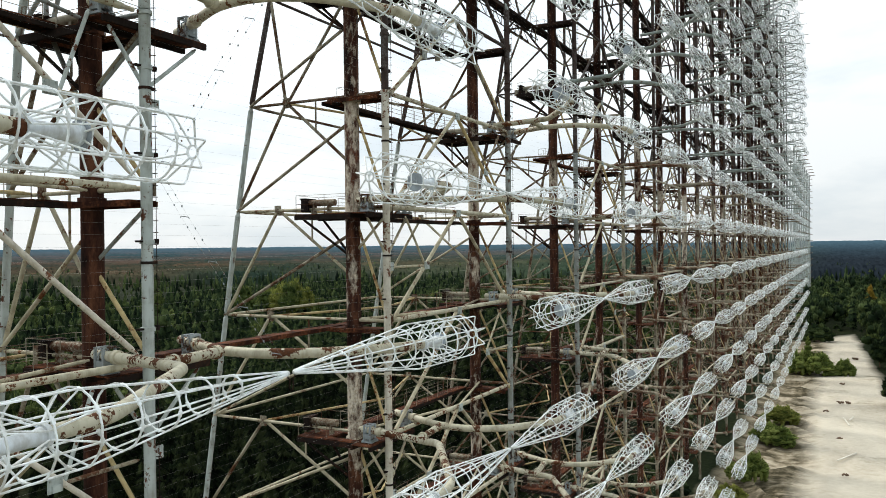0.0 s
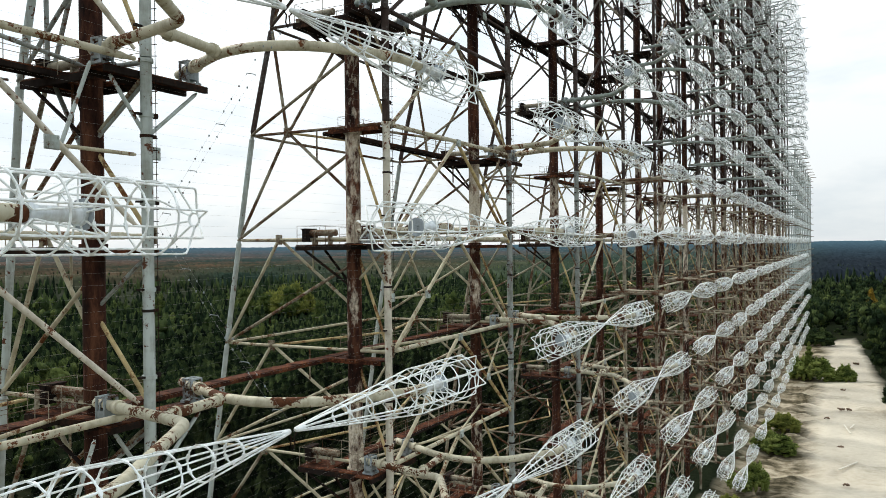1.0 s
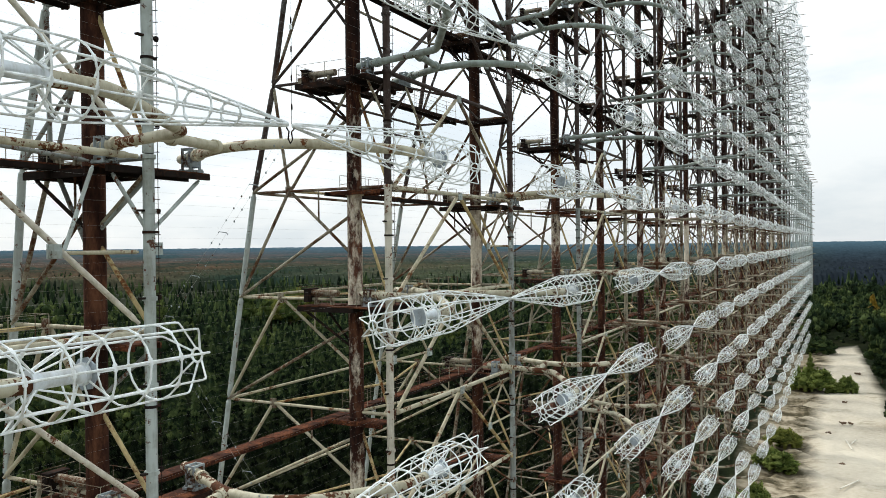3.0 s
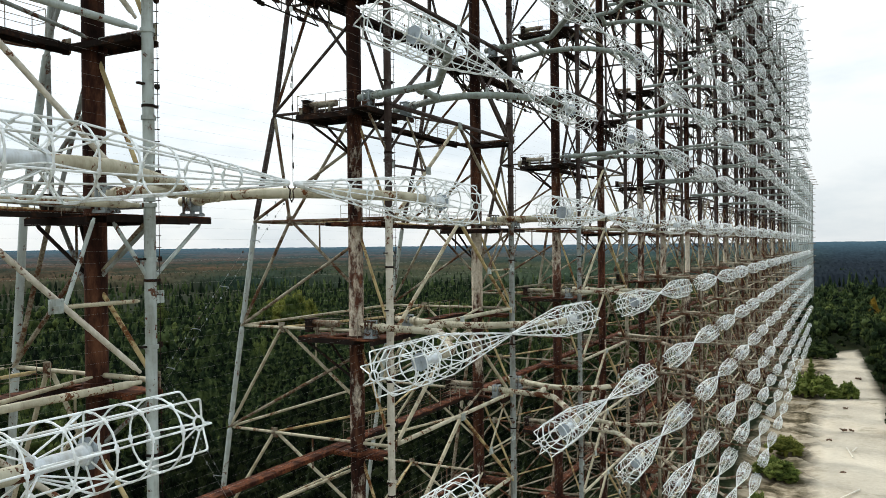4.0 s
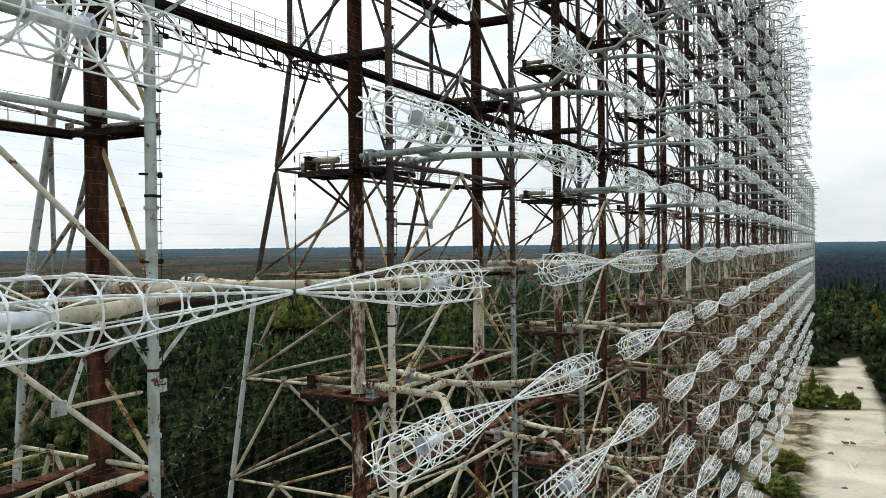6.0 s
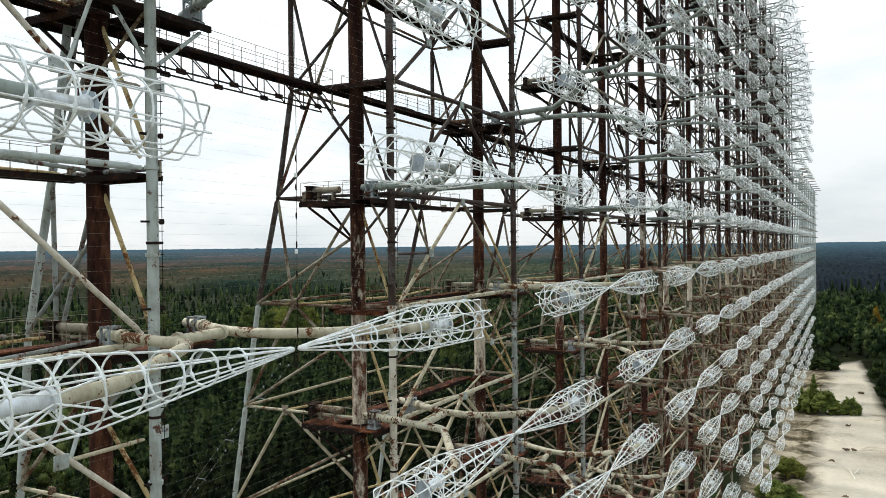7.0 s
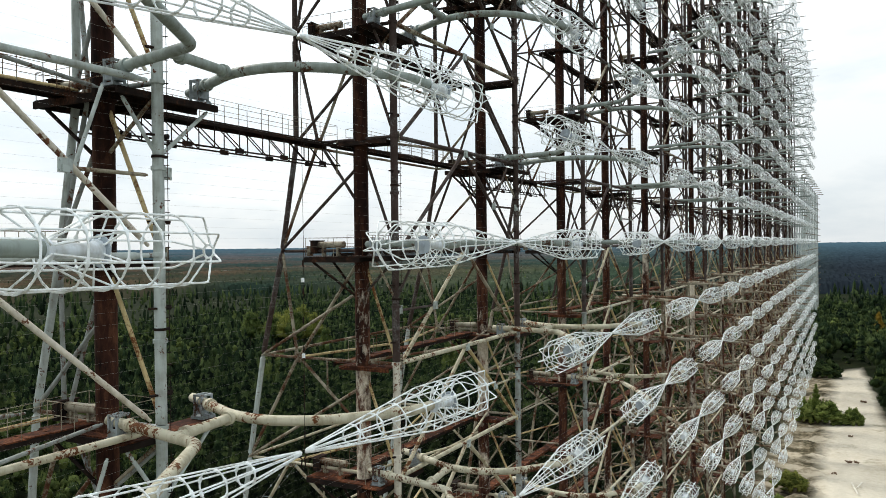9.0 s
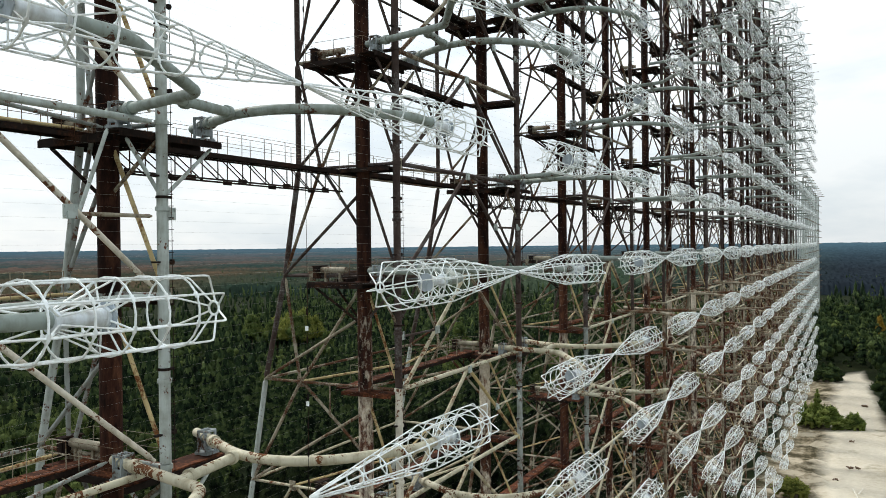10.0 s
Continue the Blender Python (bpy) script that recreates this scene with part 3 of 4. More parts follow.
def rear_beam_mesh():
    """The pipe stub behind the column, on two feet."""
    sh = Shape().sweep([(-12.7, 1.3, 0.0), (-10.9, 1.3, 0.0)], 0.19, 12)
    for x in (-12.3, -11.3):
        sh.box((x, 1.3, -0.42), (0.12, 0.3, 0.56))
    return sh.mesh("rear_beam", BRACE_STEEL)


def end_box_mesh():
    sh = Shape().box((-12.78, 1.3, -0.15), (0.3, 0.9, 0.7)).box((-12.78, 1.3, 0.23), (0.4, 1.0, 0.06))
    for y in (0.95, 1.65):
        sh.box((-12.6, y, -0.15), (0.1, 0.08, 0.62))
    return sh.mesh("end_box", DARK_STEEL, False)


def rail_mesh(x0, x1, y0, y1, z):
    sh = Shape()
    nx, ny = max(1, round((x1 - x0) / 1.6)), max(1, round((y1 - y0) / 1.6))
    for i in range(nx + 1):
        x = x0 + (x1 - x0) * i / nx
        for y in {y0, y1}:
            sh.sweep([(x, y, z), (x, y, z + 1.05)], 0.016, 4)
    for i in range(1, ny):
        y = y0 + (y1 - y0) * i / ny
        for x in {x0, x1}:
            sh.sweep([(x, y, z), (x, y, z + 1.05)], 0.016, 4)
    for h in (0.55, 1.05):
        for y in {y0, y1}:
            sh.sweep([(x0, y, z + h), (x1, y, z + h)], 0.013, 4)
        for x in {x0, x1}:
            sh.sweep([(x, y0, z + h), (x, y1, z + h)], 0.013, 4)
    return sh.mesh("railing", BRACE_STEEL)


def walkway_mesh(y0, y1, material):
    """A catwalk between two columns: planked deck on two stringers."""
    sh = Shape()
    n = int((y1 - y0) / 0.9)
    for i in range(n):
        y = y0 + (y1 - y0) * (i + 0.5) / n
        sh.box((MAIN_X - 1.3, y, -0.76 + random.uniform(-0.015, 0.015)), (0.78, (y1 - y0) / n - 0.03, 0.05))
    for dx in (-0.36, 0.36):
        sh.box((MAIN_X - 1.3 + dx, (y0 + y1) / 2, -0.86), (0.08, y1 - y0, 0.18))
    return sh.mesh("catwalk", material, False)


def catwalk_pieces(y0, y1, material):
    """Two stringers, the plank that lies across them, and where each plank lies."""
    n = int((y1 - y0) / 0.9)
    sh = Shape()
    for dx in (-0.36, 0.36):
        sh.box((MAIN_X - 1.3 + dx, (y0 + y1) / 2, -0.86), (0.08, y1 - y0, 0.18))
    plank = Shape().box((0, 0, 0), (0.78, (y1 - y0) / n - 0.05, 0.05)).mesh("deck_plank", material, False)
    rng = random.Random(77)
    places = [pose(MAIN_X - 1.3 + rng.uniform(-0.04, 0.04), y0 + (y1 - y0) * (i + 0.5) / n, -0.755 + rng.uniform(-0.015, 0.025), 0, 0, rng.uniform(-2.5, 2.5)) for i in range(n)]
    # dark steel on the stringers paints in the catwalk's shaded underside
    return sh.mesh("catwalk", DARK_STEEL, False), plank, places


# dark steel from the fourth row up puts underside shade into the deck colour
PLATFORM = [platform_mesh(w) for w in (RUST_STEEL, DARK_STEEL)]
DECK_BEAMS = deck_beams()
REAR_BEAM, END_BOX = rear_beam_mesh(), end_box_mesh()
PLATFORM_RAIL = rail_mesh(-12.85, -9.0, 0.3, 2.45, -0.66)
CATWALK = [walkway_mesh(1.3, STEP + 1.3, w) for w in (RUST_STEEL, DARK_STEEL)]
NEAR_CATWALK = [catwalk_pieces(1.3, STEP + 1.3, w) for w in (RUST_STEEL, DARK_STEEL)]
CATWALK_RAIL = rail_mesh(MAIN_X - 1.68, MAIN_X - 0.92, 2.8, STEP - 0.2, -0.74)
COL_TOP = row_z(TOP_ROW) + 3.0


def landing_mesh(material):
    """A deck from behind the column to the front pipe, on two edge beams."""
    sh = Shape().box((-9.3, SIDE_Y, -0.80), (3.1, 1.25, 0.06))
    for dy in (-0.6, 0.6):
        sh.box((-9.3, SIDE_Y + dy, -0.90), (3.2, 0.1, 0.2))
    return sh.mesh("landing", material, False)


LANDING = [landing_mesh(w) for w in (RUST_STEEL, DARK_STEEL)]


def column_section_mesh(near, z, top, material):
    """One flanged length of the column."""
    r = 0.41 if z < 70 else 0.39
    pts, rad = [], []
    for zz, rr in ((z, r), ((z + top) / 2, r), (top - 0.16, r), (top - 0.155, r + 0.1), (top - 0.002, r + 0.1)):
        pts.append((MAIN_X, SIDE_Y, zz))
        rad.append(rr)
    return Shape().sweep(pts, rad, 20 if near else 10).mesh("column_section", material)


def front_pipe_mesh(near, z, end, material):
    pts, rad = [], []
    while z < end - 0.3:
        top = min(z + ROW / 2, end)
        for zz, rr in ((z, 0.205), (top - 0.2, 0.205), (top - 0.195, 0.26), (top - 0.05, 0.26), (top - 0.045, 0.205)):
            pts.append((FRONT_X, SIDE_Y, zz))
            rad.append(rr)
        z = top
    return Shape().sweep(pts, rad, 16 if near else 8).mesh("front_pipe", material)


def ladder_mesh():
    sh = Shape()
    z = 4.0
    while z < COL_TOP - 1:
        sh.sweep([(FRONT_X + 0.2, SIDE_Y + 0.1, z), (FRONT_X + 0.36, SIDE_Y + 0.18, z)], 0.018, 4)
        z += 0.42
    sh.sweep([(FRONT_X + 0.3, SIDE_Y + 0.15, 3), (FRONT_X + 0.3, SIDE_Y + 0.15, COL_TOP - 1)], 0.012, 4)
    z = 3.0
    while z < COL_TOP - 1:
        sh.box((FRONT_X, SIDE_Y, z), (0.16, 0.95, 0.07)).box((FRONT_X, SIDE_Y + 0.42, z), (0.12, 0.12, 0.18))
        z += ROW / 2
    return sh.mesh("ladder", DARK_STEEL, False)


COLUMNS = {}
for fine in (True, False):
    for paint in (True, False):
        made = []
        levels = [0.0] + [row_z(r) - 0.6 for r in range(LOW_ROW, TOP_ROW + 1)] + [COL_TOP]
        for z, top in zip(levels, levels[1:]):
            pale = paint and abs(z - (row_z(1) - 0.6)) < 0.1
            made.append(column_section_mesh(fine, z, top, PALE_COLUMN if pale else SHADED_COLUMN if z > row_z(3) - 1 else COLUMN_STEEL if paint else RED_COLUMN))
        COLUMNS[fine, paint] = made
PAINT_END = row_z(2) - 0.2
PIPES = {}
for fine in (True, False):
    PIPES[fine, 0] = front_pipe_mesh(fine, 0.0, PAINT_END, GREY_PIPE)
    # far towers' lower pipe: darker brace paint stands in for shade among pipes
    PIPES[fine, 3] = front_pipe_mesh(fine, 0.0, PAINT_END, BRACE_STEEL)
    PIPES[fine, 4] = front_pipe_mesh(fine, 0.0, PAINT_END, PALE_PIPE)
    PIPES[fine, 5] = front_pipe_mesh(fine, 0.0, PAINT_END, DULL_PIPE)
    PIPES[fine, 1] = front_pipe_mesh(fine, PAINT_END, COL_TOP, GREY_PIPE)
    PIPES[fine, 2] = front_pipe_mesh(fine, PAINT_END, COL_TOP, RUSTY_PIPE)
IRONS = ladder_mesh()


def members(k, paired):
    """All struts of tower k in its own place: (p, q, radius, material)."""
    out = []
    C, G = (MAIN_X + column_dx(k), SIDE_Y), (FRONT_X, SIDE_Y)

    def at(xy, z):
        return (xy[0], xy[1], z)
    for r in range(LOW_ROW - 1, TOP_ROW + 1):
        z, zu = row_z(r) - 0.35, row_z(r + 1) - 0.35
        z, zu = max(z, 0.05), min(zu, COL_TOP)
        lx, ux = leg_x(r, k), leg_x(r + 1, k)
        over = leg_x(r, k + 1)
        mid = lx * 0.62 + MAIN_X * 0.38
        umid = ux * 0.62 + MAIN_X * 0.38
        # rear leg, and its bracing to the column
        out.append(((lx, SIDE_Y, z), (ux, SIDE_Y, zu), 0.16, RUSTY_PIPE if k >= 2 and r >= 2 else BRACE_STEEL if k >= 4 else GREY_PIPE))
        if r >= LOW_ROW:
            out.append(((lx, SIDE_Y, z), at(C, z), 0.085, BRACE_STEEL))
            if r >= 2 and r % 2 == 0:
                out.append(((mid, SIDE_Y, z), (ux, SIDE_Y, zu), 0.095, BRACE_STEEL))
                out.append(((mid, SIDE_Y + 0.15, z), at(C, zu - 0.3), 0.09, BRACE_STEEL))
                out.append(((lx, SIDE_Y - 0.12, z), at(C, z + ROW * 0.65), 0.09, BRACE_STEEL))
            else:
                out.append(((lx, SIDE_Y, z), (umid, SIDE_Y, zu), 0.095, BRACE_STEEL))
                out.append(((lx, SIDE_Y - 0.12, z), at(C, z + ROW * 0.78), 0.09, BRACE_STEEL))
                out.append(((umid, SIDE_Y + 0.15, zu), at(C, z + ROW * 0.38), 0.09, BRACE_STEEL))
                out.append((((umid + MAIN_X) / 2, SIDE_Y, zu), ((umid + MAIN_X) / 2, SIDE_Y, z + ROW * 0.7), 0.05, BRACE_STEEL))
            # column to front pipe
            out.append((at(C, z), at(G, z), 0.1, BRACE_STEEL))
            if (r + k) % 2:
                out.append((at(C, z - 2.6), (FRONT_X - 0.1, SIDE_Y - 0.1, z - 0.6), 0.075, BRACE_STEEL))
                for dy in (-2.4, 2.4):
                    out.append((at(G, z - 2.7), (CLAMP_X + 0.3, SIDE_Y + dy * 0.85 + 0.9, z - 0.6), 0.075, GREY_PIPE if k < 2 else BRACE_STEEL))
                    out.append((at(C, z - 2.8), (-12.4, SIDE_Y + dy * 0.4, z - 0.6), 0.075, DARK_STEEL))
            low = k < 2 and r < 2
            out.append((at(C, min(z + (3.45 if low else 6.1), COL_TOP)), (FRONT_X - 0.05, SIDE_Y + 0.1, z + 0.1), 0.085, OCHRE_PIPE))
            if low:
                out.append((at(C, z + 3.45), (FRONT_X - 0.05, SIDE_Y, z + 5.5), 0.075, DULL_PIPE))
        if paired and r >= LOW_ROW:
            ny = STEP + SIDE_Y + (0.5 if k else -0.5)
            half = STEP / 2 + SIDE_Y + 0.25
            # front tube and its hanging bracing
            out.append((at(G, z), (FRONT_X, ny, z), 0.13, CREAM_PIPE if r < 3 else GREY_PIPE if k < 2 else BRACE_STEEL))
            if r > LOW_ROW:
                zl = row_z(r - 1) - (0.75 if k else 0.0)
                peak = half if k else ny - 6.95
                # from tower 5 on only brace paint, its darker tone standing in for shade
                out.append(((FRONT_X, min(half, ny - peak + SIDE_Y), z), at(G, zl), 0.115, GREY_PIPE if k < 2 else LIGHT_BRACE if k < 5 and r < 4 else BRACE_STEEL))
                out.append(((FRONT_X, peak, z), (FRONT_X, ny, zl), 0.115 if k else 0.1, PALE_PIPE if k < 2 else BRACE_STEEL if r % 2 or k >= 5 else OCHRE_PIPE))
                for far_side in (0, 1):
                    if (r + k + far_side) % 2:
                        yt, sg = (ny, -1) if far_side else (SIDE_Y, 1)
                        mz, my = ((z + zl) / 2, (half + yt) / 2) if k else (zl + 2.5, yt + sg * 2.95)
                        out.append(((FRONT_X, my, mz), (FRONT_X, yt, mz), 0.07, BRACE_STEEL))
                        out.append(((FRONT_X, my, mz), (FRONT_X + 0.1, yt + sg * 1.9, z - 0.5), 0.07, GREY_PIPE if k < 2 else BRACE_STEEL))
            # rear tubes
            out.append(((lx, SIDE_Y, z), (over, ny, z), 0.085, BRACE_STEEL))
            out.append(((mid, SIDE_Y, z), ((mid + MAIN_X) / 2, half, z), 0.075, OCHRE_PIPE))
            out.append(((over * 0.62 + MAIN_X * 0.38, ny, z), ((mid + MAIN_X) / 2, half, z), 0.075, OCHRE_PIPE))
            out.append((at(C, z), (FRONT_X, half, z), 0.075, BRACE_STEEL))
            out.append(((MAIN_X, ny, z), (FRONT_X, half, z), 0.075, BRACE_STEEL))
    # the first pair keeps grey paint on its rear bracing higher up
    if k < 2:
        out = [(p, q, rad, DULL_PIPE if mat == BRACE_STEEL and min(p[2], q[2]) > row_z(1) and i % 5 else mat) for i, (p, q, rad, mat) in enumerate(out)]
    # higher up the other towers' struts go darker: backlit look put into colour
    if k >= 2:
        cutoff = row_z(2) + 1.0
        out = [(p, q, rad, RUSTY_PIPE if (mat == OCHRE_PIPE or (mat == BRACE_STEEL and i % 3)) and min(p[2], q[2]) > cutoff else mat) for i, (p, q, rad, mat) in enumerate(out)]
    # lower down on the first towers more of the cream paint is left
    if k < 4:
        keep = row_z(1) + 3
        out = [(p, q, rad, LIGHT_BRACE if mat == BRACE_STEEL and max(p[2], q[2]) < keep and i % 7 else mat) for i, (p, q, rad, mat) in enumerate(out)]
    return out


def gusset_mesh():
    sh = Shape().box((0, 0, 0), (0.44, 0.06, 0.58)).box((0, 0, 0), (0.24, 0.22, 0.24))
    return sh.mesh("gusset", BRACE_STEEL, False)


GUSSET = gusset_mesh()


def joint_plate_mesh():
    """Bolted plate in the plane of the front bracing."""
    sh = Shape().box((0, 0, 0), (0.05, 0.52, 0.46)).box((0.06, 0, -0.1), (0.07, 0.3, 0.22))
    for dy, dz in ((-0.2, 0.16), (0.2, 0.16), (-0.2, -0.16), (0.2, -0.16)):
        sh.box((0.04, dy, dz), (0.05, 0.06, 0.06))
    return sh.mesh("joint_plate", GREY_PIPE, False)


JOINT_PLATE = joint_plate_mesh()
PIPE_BAND = Shape().sweep([(FRONT_X, SIDE_Y, -0.05), (FRONT_X, SIDE_Y, 0.05)], 0.235, 16).box((FRONT_X + 0.1, SIDE_Y + 0.25, 0), (0.1, 0.16, 0.1)).mesh("pipe_band", DARK_STEEL, False)


def tower(k):
    near = k <= 4
    paired = k % 2 == 0 and k + 1 in TOWERS
    ob = thing("antenna_tower", "rusted column tower with grey front pipe and braced rear leg", "radar tower", "towers of the array", pose(0, tower_y(k) + stand_y(k), 0))
    column = part("main_column", COLUMNS[near, k >= 2][0], ob, "thick rust-brown steel column in flanged lengths", pose(column_dx(k), 0, 0))
    for me in COLUMNS[near, k >= 2][1:]:
        part("column_section", me, column, "column length with flaking pale paint" if me.materials[0] == PALE_COLUMN else "")
    part("front_pipe", PIPES[near, 0 if k < 2 else 4 if k == 2 else 5 if k < 5 else 3], ob, "grey-green painted pipe with bolted joints" if k < 2 else "cream-white painted pipe with rust specks" if k == 2 else "dull grey painted pipe with rust")
    part("front_pipe", PIPES[near, 2 if k >= 2 else 1], ob, "upper pipe, its paint gone brown with rust" if k >= 2 else "")
    if k <= 6:
        tagged(part("ladder", IRONS, ob), kind="stuff")
    sticks = members(k, paired)
    if near:
        for p, q, rad, mat in sticks:
            part("brace", UNIT_STRUTS[mat.name], ob, "", strut_pose(p, q, rad))
    else:
        groups = {}
        for p, q, rad, mat in sticks:
            groups.setdefault(mat.name, (Shape(), mat))[0].sweep([p, q], rad, 6 if k < 10 else 4, False)
        for sh, mat in groups.values():
            tagged(part("bracing", sh.mesh("bracing", mat), ob), kind="stuff")
    part("top_boom", UNIT_STRUTS[BRACE_STEEL.name], ob, "", strut_pose((FRONT_X, SIDE_Y, COL_TOP - 0.4), (2.4, SIDE_Y, COL_TOP - 0.2), 0.09))
    for r in range(LOW_ROW, TOP_ROW + 1):
        m = pose(0, 0, row_z(r))
        out = pose(0, -stand_y(k), row_z(r))
        high = int(r >= 3)
        arms = ARMS[near, 2 if near and r == 2 else high]
        if r in own_rows(k):
            deck = part("platform", PLATFORM[high], ob, "rusted steel deck, shade painted into its dark colour" if high else "red-brown rusted steel deck", m)
            for me in (DECK_BEAMS if near else DECK_BEAMS[1:3] if k < 8 else ()):
                part("deck_beam", me, deck)
            part("rear_beam", REAR_BEAM, ob, "", m)
            part("end_box", END_BOX, ob, "dark rusted box at the beam's end", m)
            if near:
                tagged(part("railing", PLATFORM_RAIL, ob, "", m), kind="stuff")
                for c in COLLARS[high]:
                    part("collar", c, ob, "", out)
                for c in CLAMPS:
                    part("pipe_clamp", c, ob, "", out)
            part("support_arm", arms[0], ob, "grey-green bent pipe with flaking paint" if high else "cream-painted bent pipe with rust patches", out)
            part("support_arm", arms[1], ob, "grey-green bent pipe with flaking paint" if high else "cream-painted bent pipe with rust patches", out)
            part("arm_tie", arms[2], ob, "", out)
        elif near:
            part("gusset", GUSSET, ob, "", pose(FRONT_X, SIDE_Y + 0.2, row_z(r) - 0.35))
        # the upper walks lie level with the tubes, the lower ones beneath them
        lift = pose(0, 0, row_z(r) + (0.25 if r >= 2 else 0.0))
        if near and r not in own_rows(k):
            part("landing", LANDING[high], ob, "small rusted deck round the column", lift)
        if paired:
            if k <= 2 and -2 <= r <= 4:
                path = part("catwalk", NEAR_CATWALK[high][0], ob, "rusted planked catwalk", lift)
                for at in NEAR_CATWALK[high][2]:
                    part("deck_plank", NEAR_CATWALK[high][1], path, "", at)
            else:
                part("catwalk", CATWALK[high], ob, "rusted planked catwalk", lift)
            if near:
                tagged(part("railing", CATWALK_RAIL, ob, "", lift), kind="stuff")
        if near:
            if r < 9:
                part("pipe_band", PIPE_BAND, ob, "dark clamped band", pose(0, 0, row_z(r) + 3.2))
            if paired and LOW_ROW < r < 9:
                top, low = row_z(r) - 0.35, row_z(r - 1) - 0.75
                part("joint_plate", JOINT_PLATE, ob, "", pose(FRONT_X + 0.12, STEP / 2 + SIDE_Y + 0.25, top - 0.1))
                for far_side in (0, 1):
                    if (r + k + far_side) % 2:
                        yt = (STEP + 0.5) * far_side + SIDE_Y
                        part("joint_plate", JOINT_PLATE, ob, "", pose(FRONT_X + 0.12, (STEP / 2 + SIDE_Y + 0.25 + yt) / 2, (top + low) / 2))
                        part("joint_plate", JOINT_PLATE, ob, "", pose(FRONT_X + 0.1, yt + (0.25 - 0.5 * far_side), (top + low) / 2 + 0.05))
            lx = leg_x(r, k)
            part("gusset", GUSSET, ob, "", pose(lx * 0.62 + MAIN_X * 0.38, SIDE_Y, row_z(r) - 0.35))
    return ob


for k in TOWERS:
    tower(k)


# ---- bridges between the tower pairs ----
BRIDGE_X = -11.6


def bridge_meshes():
    y0, y1, x = SIDE_Y + 0.25, STEP + SIDE_Y - 0.25, BRIDGE_X
    deck, truss = Shape(), Shape()
    deck.box((x, (y0 + y1) / 2, 0.02), (0.9, y1 - y0, 0.05))
    for dx in (-0.48, 0.48):
        truss.box((x + dx, (y0 + y1) / 2, -0.08), (0.1, y1 - y0, 0.18))
        truss.sweep([(x + dx, y0, -1.15), (x + dx, y1, -1.15)], 0.045, 6)
        for i in range(10):
            a, c = y0 + (y1 - y0) * i / 10, y0 + (y1 - y0) * (i + 1) / 10
            truss.sweep([(x + dx, a, -1.15), (x + dx, a, -0.1)], 0.03, 5)
            truss.sweep([(x + dx, a, -0.1), (x + dx, c, -1.15)], 0.03, 5)
            if i % 2:
                truss.box((x + dx, a, -1.15), (0.1, 0.5, 0.22))
    return deck.mesh("deck", DARK_STEEL, False), truss.mesh("truss", DARK_STEEL), rail_mesh(x - 0.45, x + 0.45, y0 + 0.2, y1 - 0.2, 0.03)


BRIDGE = bridge_meshes()
BRIDGE_PLANK = Shape().box((0, 0, 0), (0.9, STEP / 18 - 0.03, 0.05)).mesh("deck_plank", DARK_STEEL, False)
for k in TOWERS:
    if k % 2 == 1 and k + 1 in TOWERS:
        for r in (4, 10):
            br = thing("foot_bridge", "narrow dark steel truss bridge joining two towers", "foot bridge", "bridges between towers", pose(0, tower_y(k), row_z(r) - 0.6))
            if k < 4:
                for i in range(18):
                    part("deck_plank", BRIDGE_PLANK, br, "", pose(BRIDGE_X, SIDE_Y + 0.25 + (STEP - 0.5) * (i + 0.5) / 18, 0.035))
            else:
                part("deck", BRIDGE[0], br)
            part("truss", BRIDGE[1], br)
            tagged(part("railing", BRIDGE[2], br), kind="stuff")


for k in TOWERS:
    if k % 2 == 1 and k + 1 in TOWERS:
        thing("catwalk", "red-brown rusted planked catwalk joining two towers", "catwalk", "catwalks between tower pairs", pose(0, tower_y(k), row_z(0)), mesh=CATWALK[0])


# ---- reflector wires and feeders ----
def reflector_screen():
    sh = Shape()
    y0, y1 = tower_y(0) - 4, tower_y(22) + 6
    z = 6.0
    while z < row_z(TOP_ROW) + 2:
        ys = [y0, (y0 + y1) * 0.1, (y0 + y1) * 0.4, y1]
        sh.sweep([(-7.85, y, z + random.uniform(-0.03, 0.03)) for y in ys], 0.0019, 3, False)
        z += 0.42
    return thing("reflector_screen", "fine horizontal reflector wires strung along the towers", "wire screen", kind="stuff", mesh=sh.mesh("reflector_screen", WIRE_STEEL))


reflector_screen()


# ---- the lower array beyond the end ----
def far_mast_meshes():
    H = 88.0
    sh, arms = Shape(), Shape()
    for dx in (0, -9):
        sh.sweep([(dx, 0, 0), (dx * 0.6, 0, H)], 0.4, 6)
    z = 6.0
    i = 0
    while z < H:
        f = 1 - 0.4 * z / H
        sh.sweep([(0, 0, z), (-9 * f, 0, z)], 0.16, 4)
        sh.sweep([(0, 0, z), (-9 * f, 0, z + 4.4)], 0.12, 4)
        arms.sweep([(0, 0, z), (2.0, 0, z)], 0.14, 5)
        z += 4.4
    arms.sweep([(0, 0, H), (4.0, 0, H)], 0.22, 5)
    return sh.mesh("mast_frame", GREY_PIPE), arms.mesh("boom_rack", BRACE_STEEL)


FAR_MAST = far_mast_meshes()
for i in range(9):
    ob = thing("far_mast", "slim grey lattice mast with short booms in the distance", "radar mast", "masts of the lower array", pose(-7.5, 430 + 24 * i, 0))
    part("mast_frame", FAR_MAST[0], ob)
    tagged(part("boom_rack", FAR_MAST[1], ob), kind="stuff")


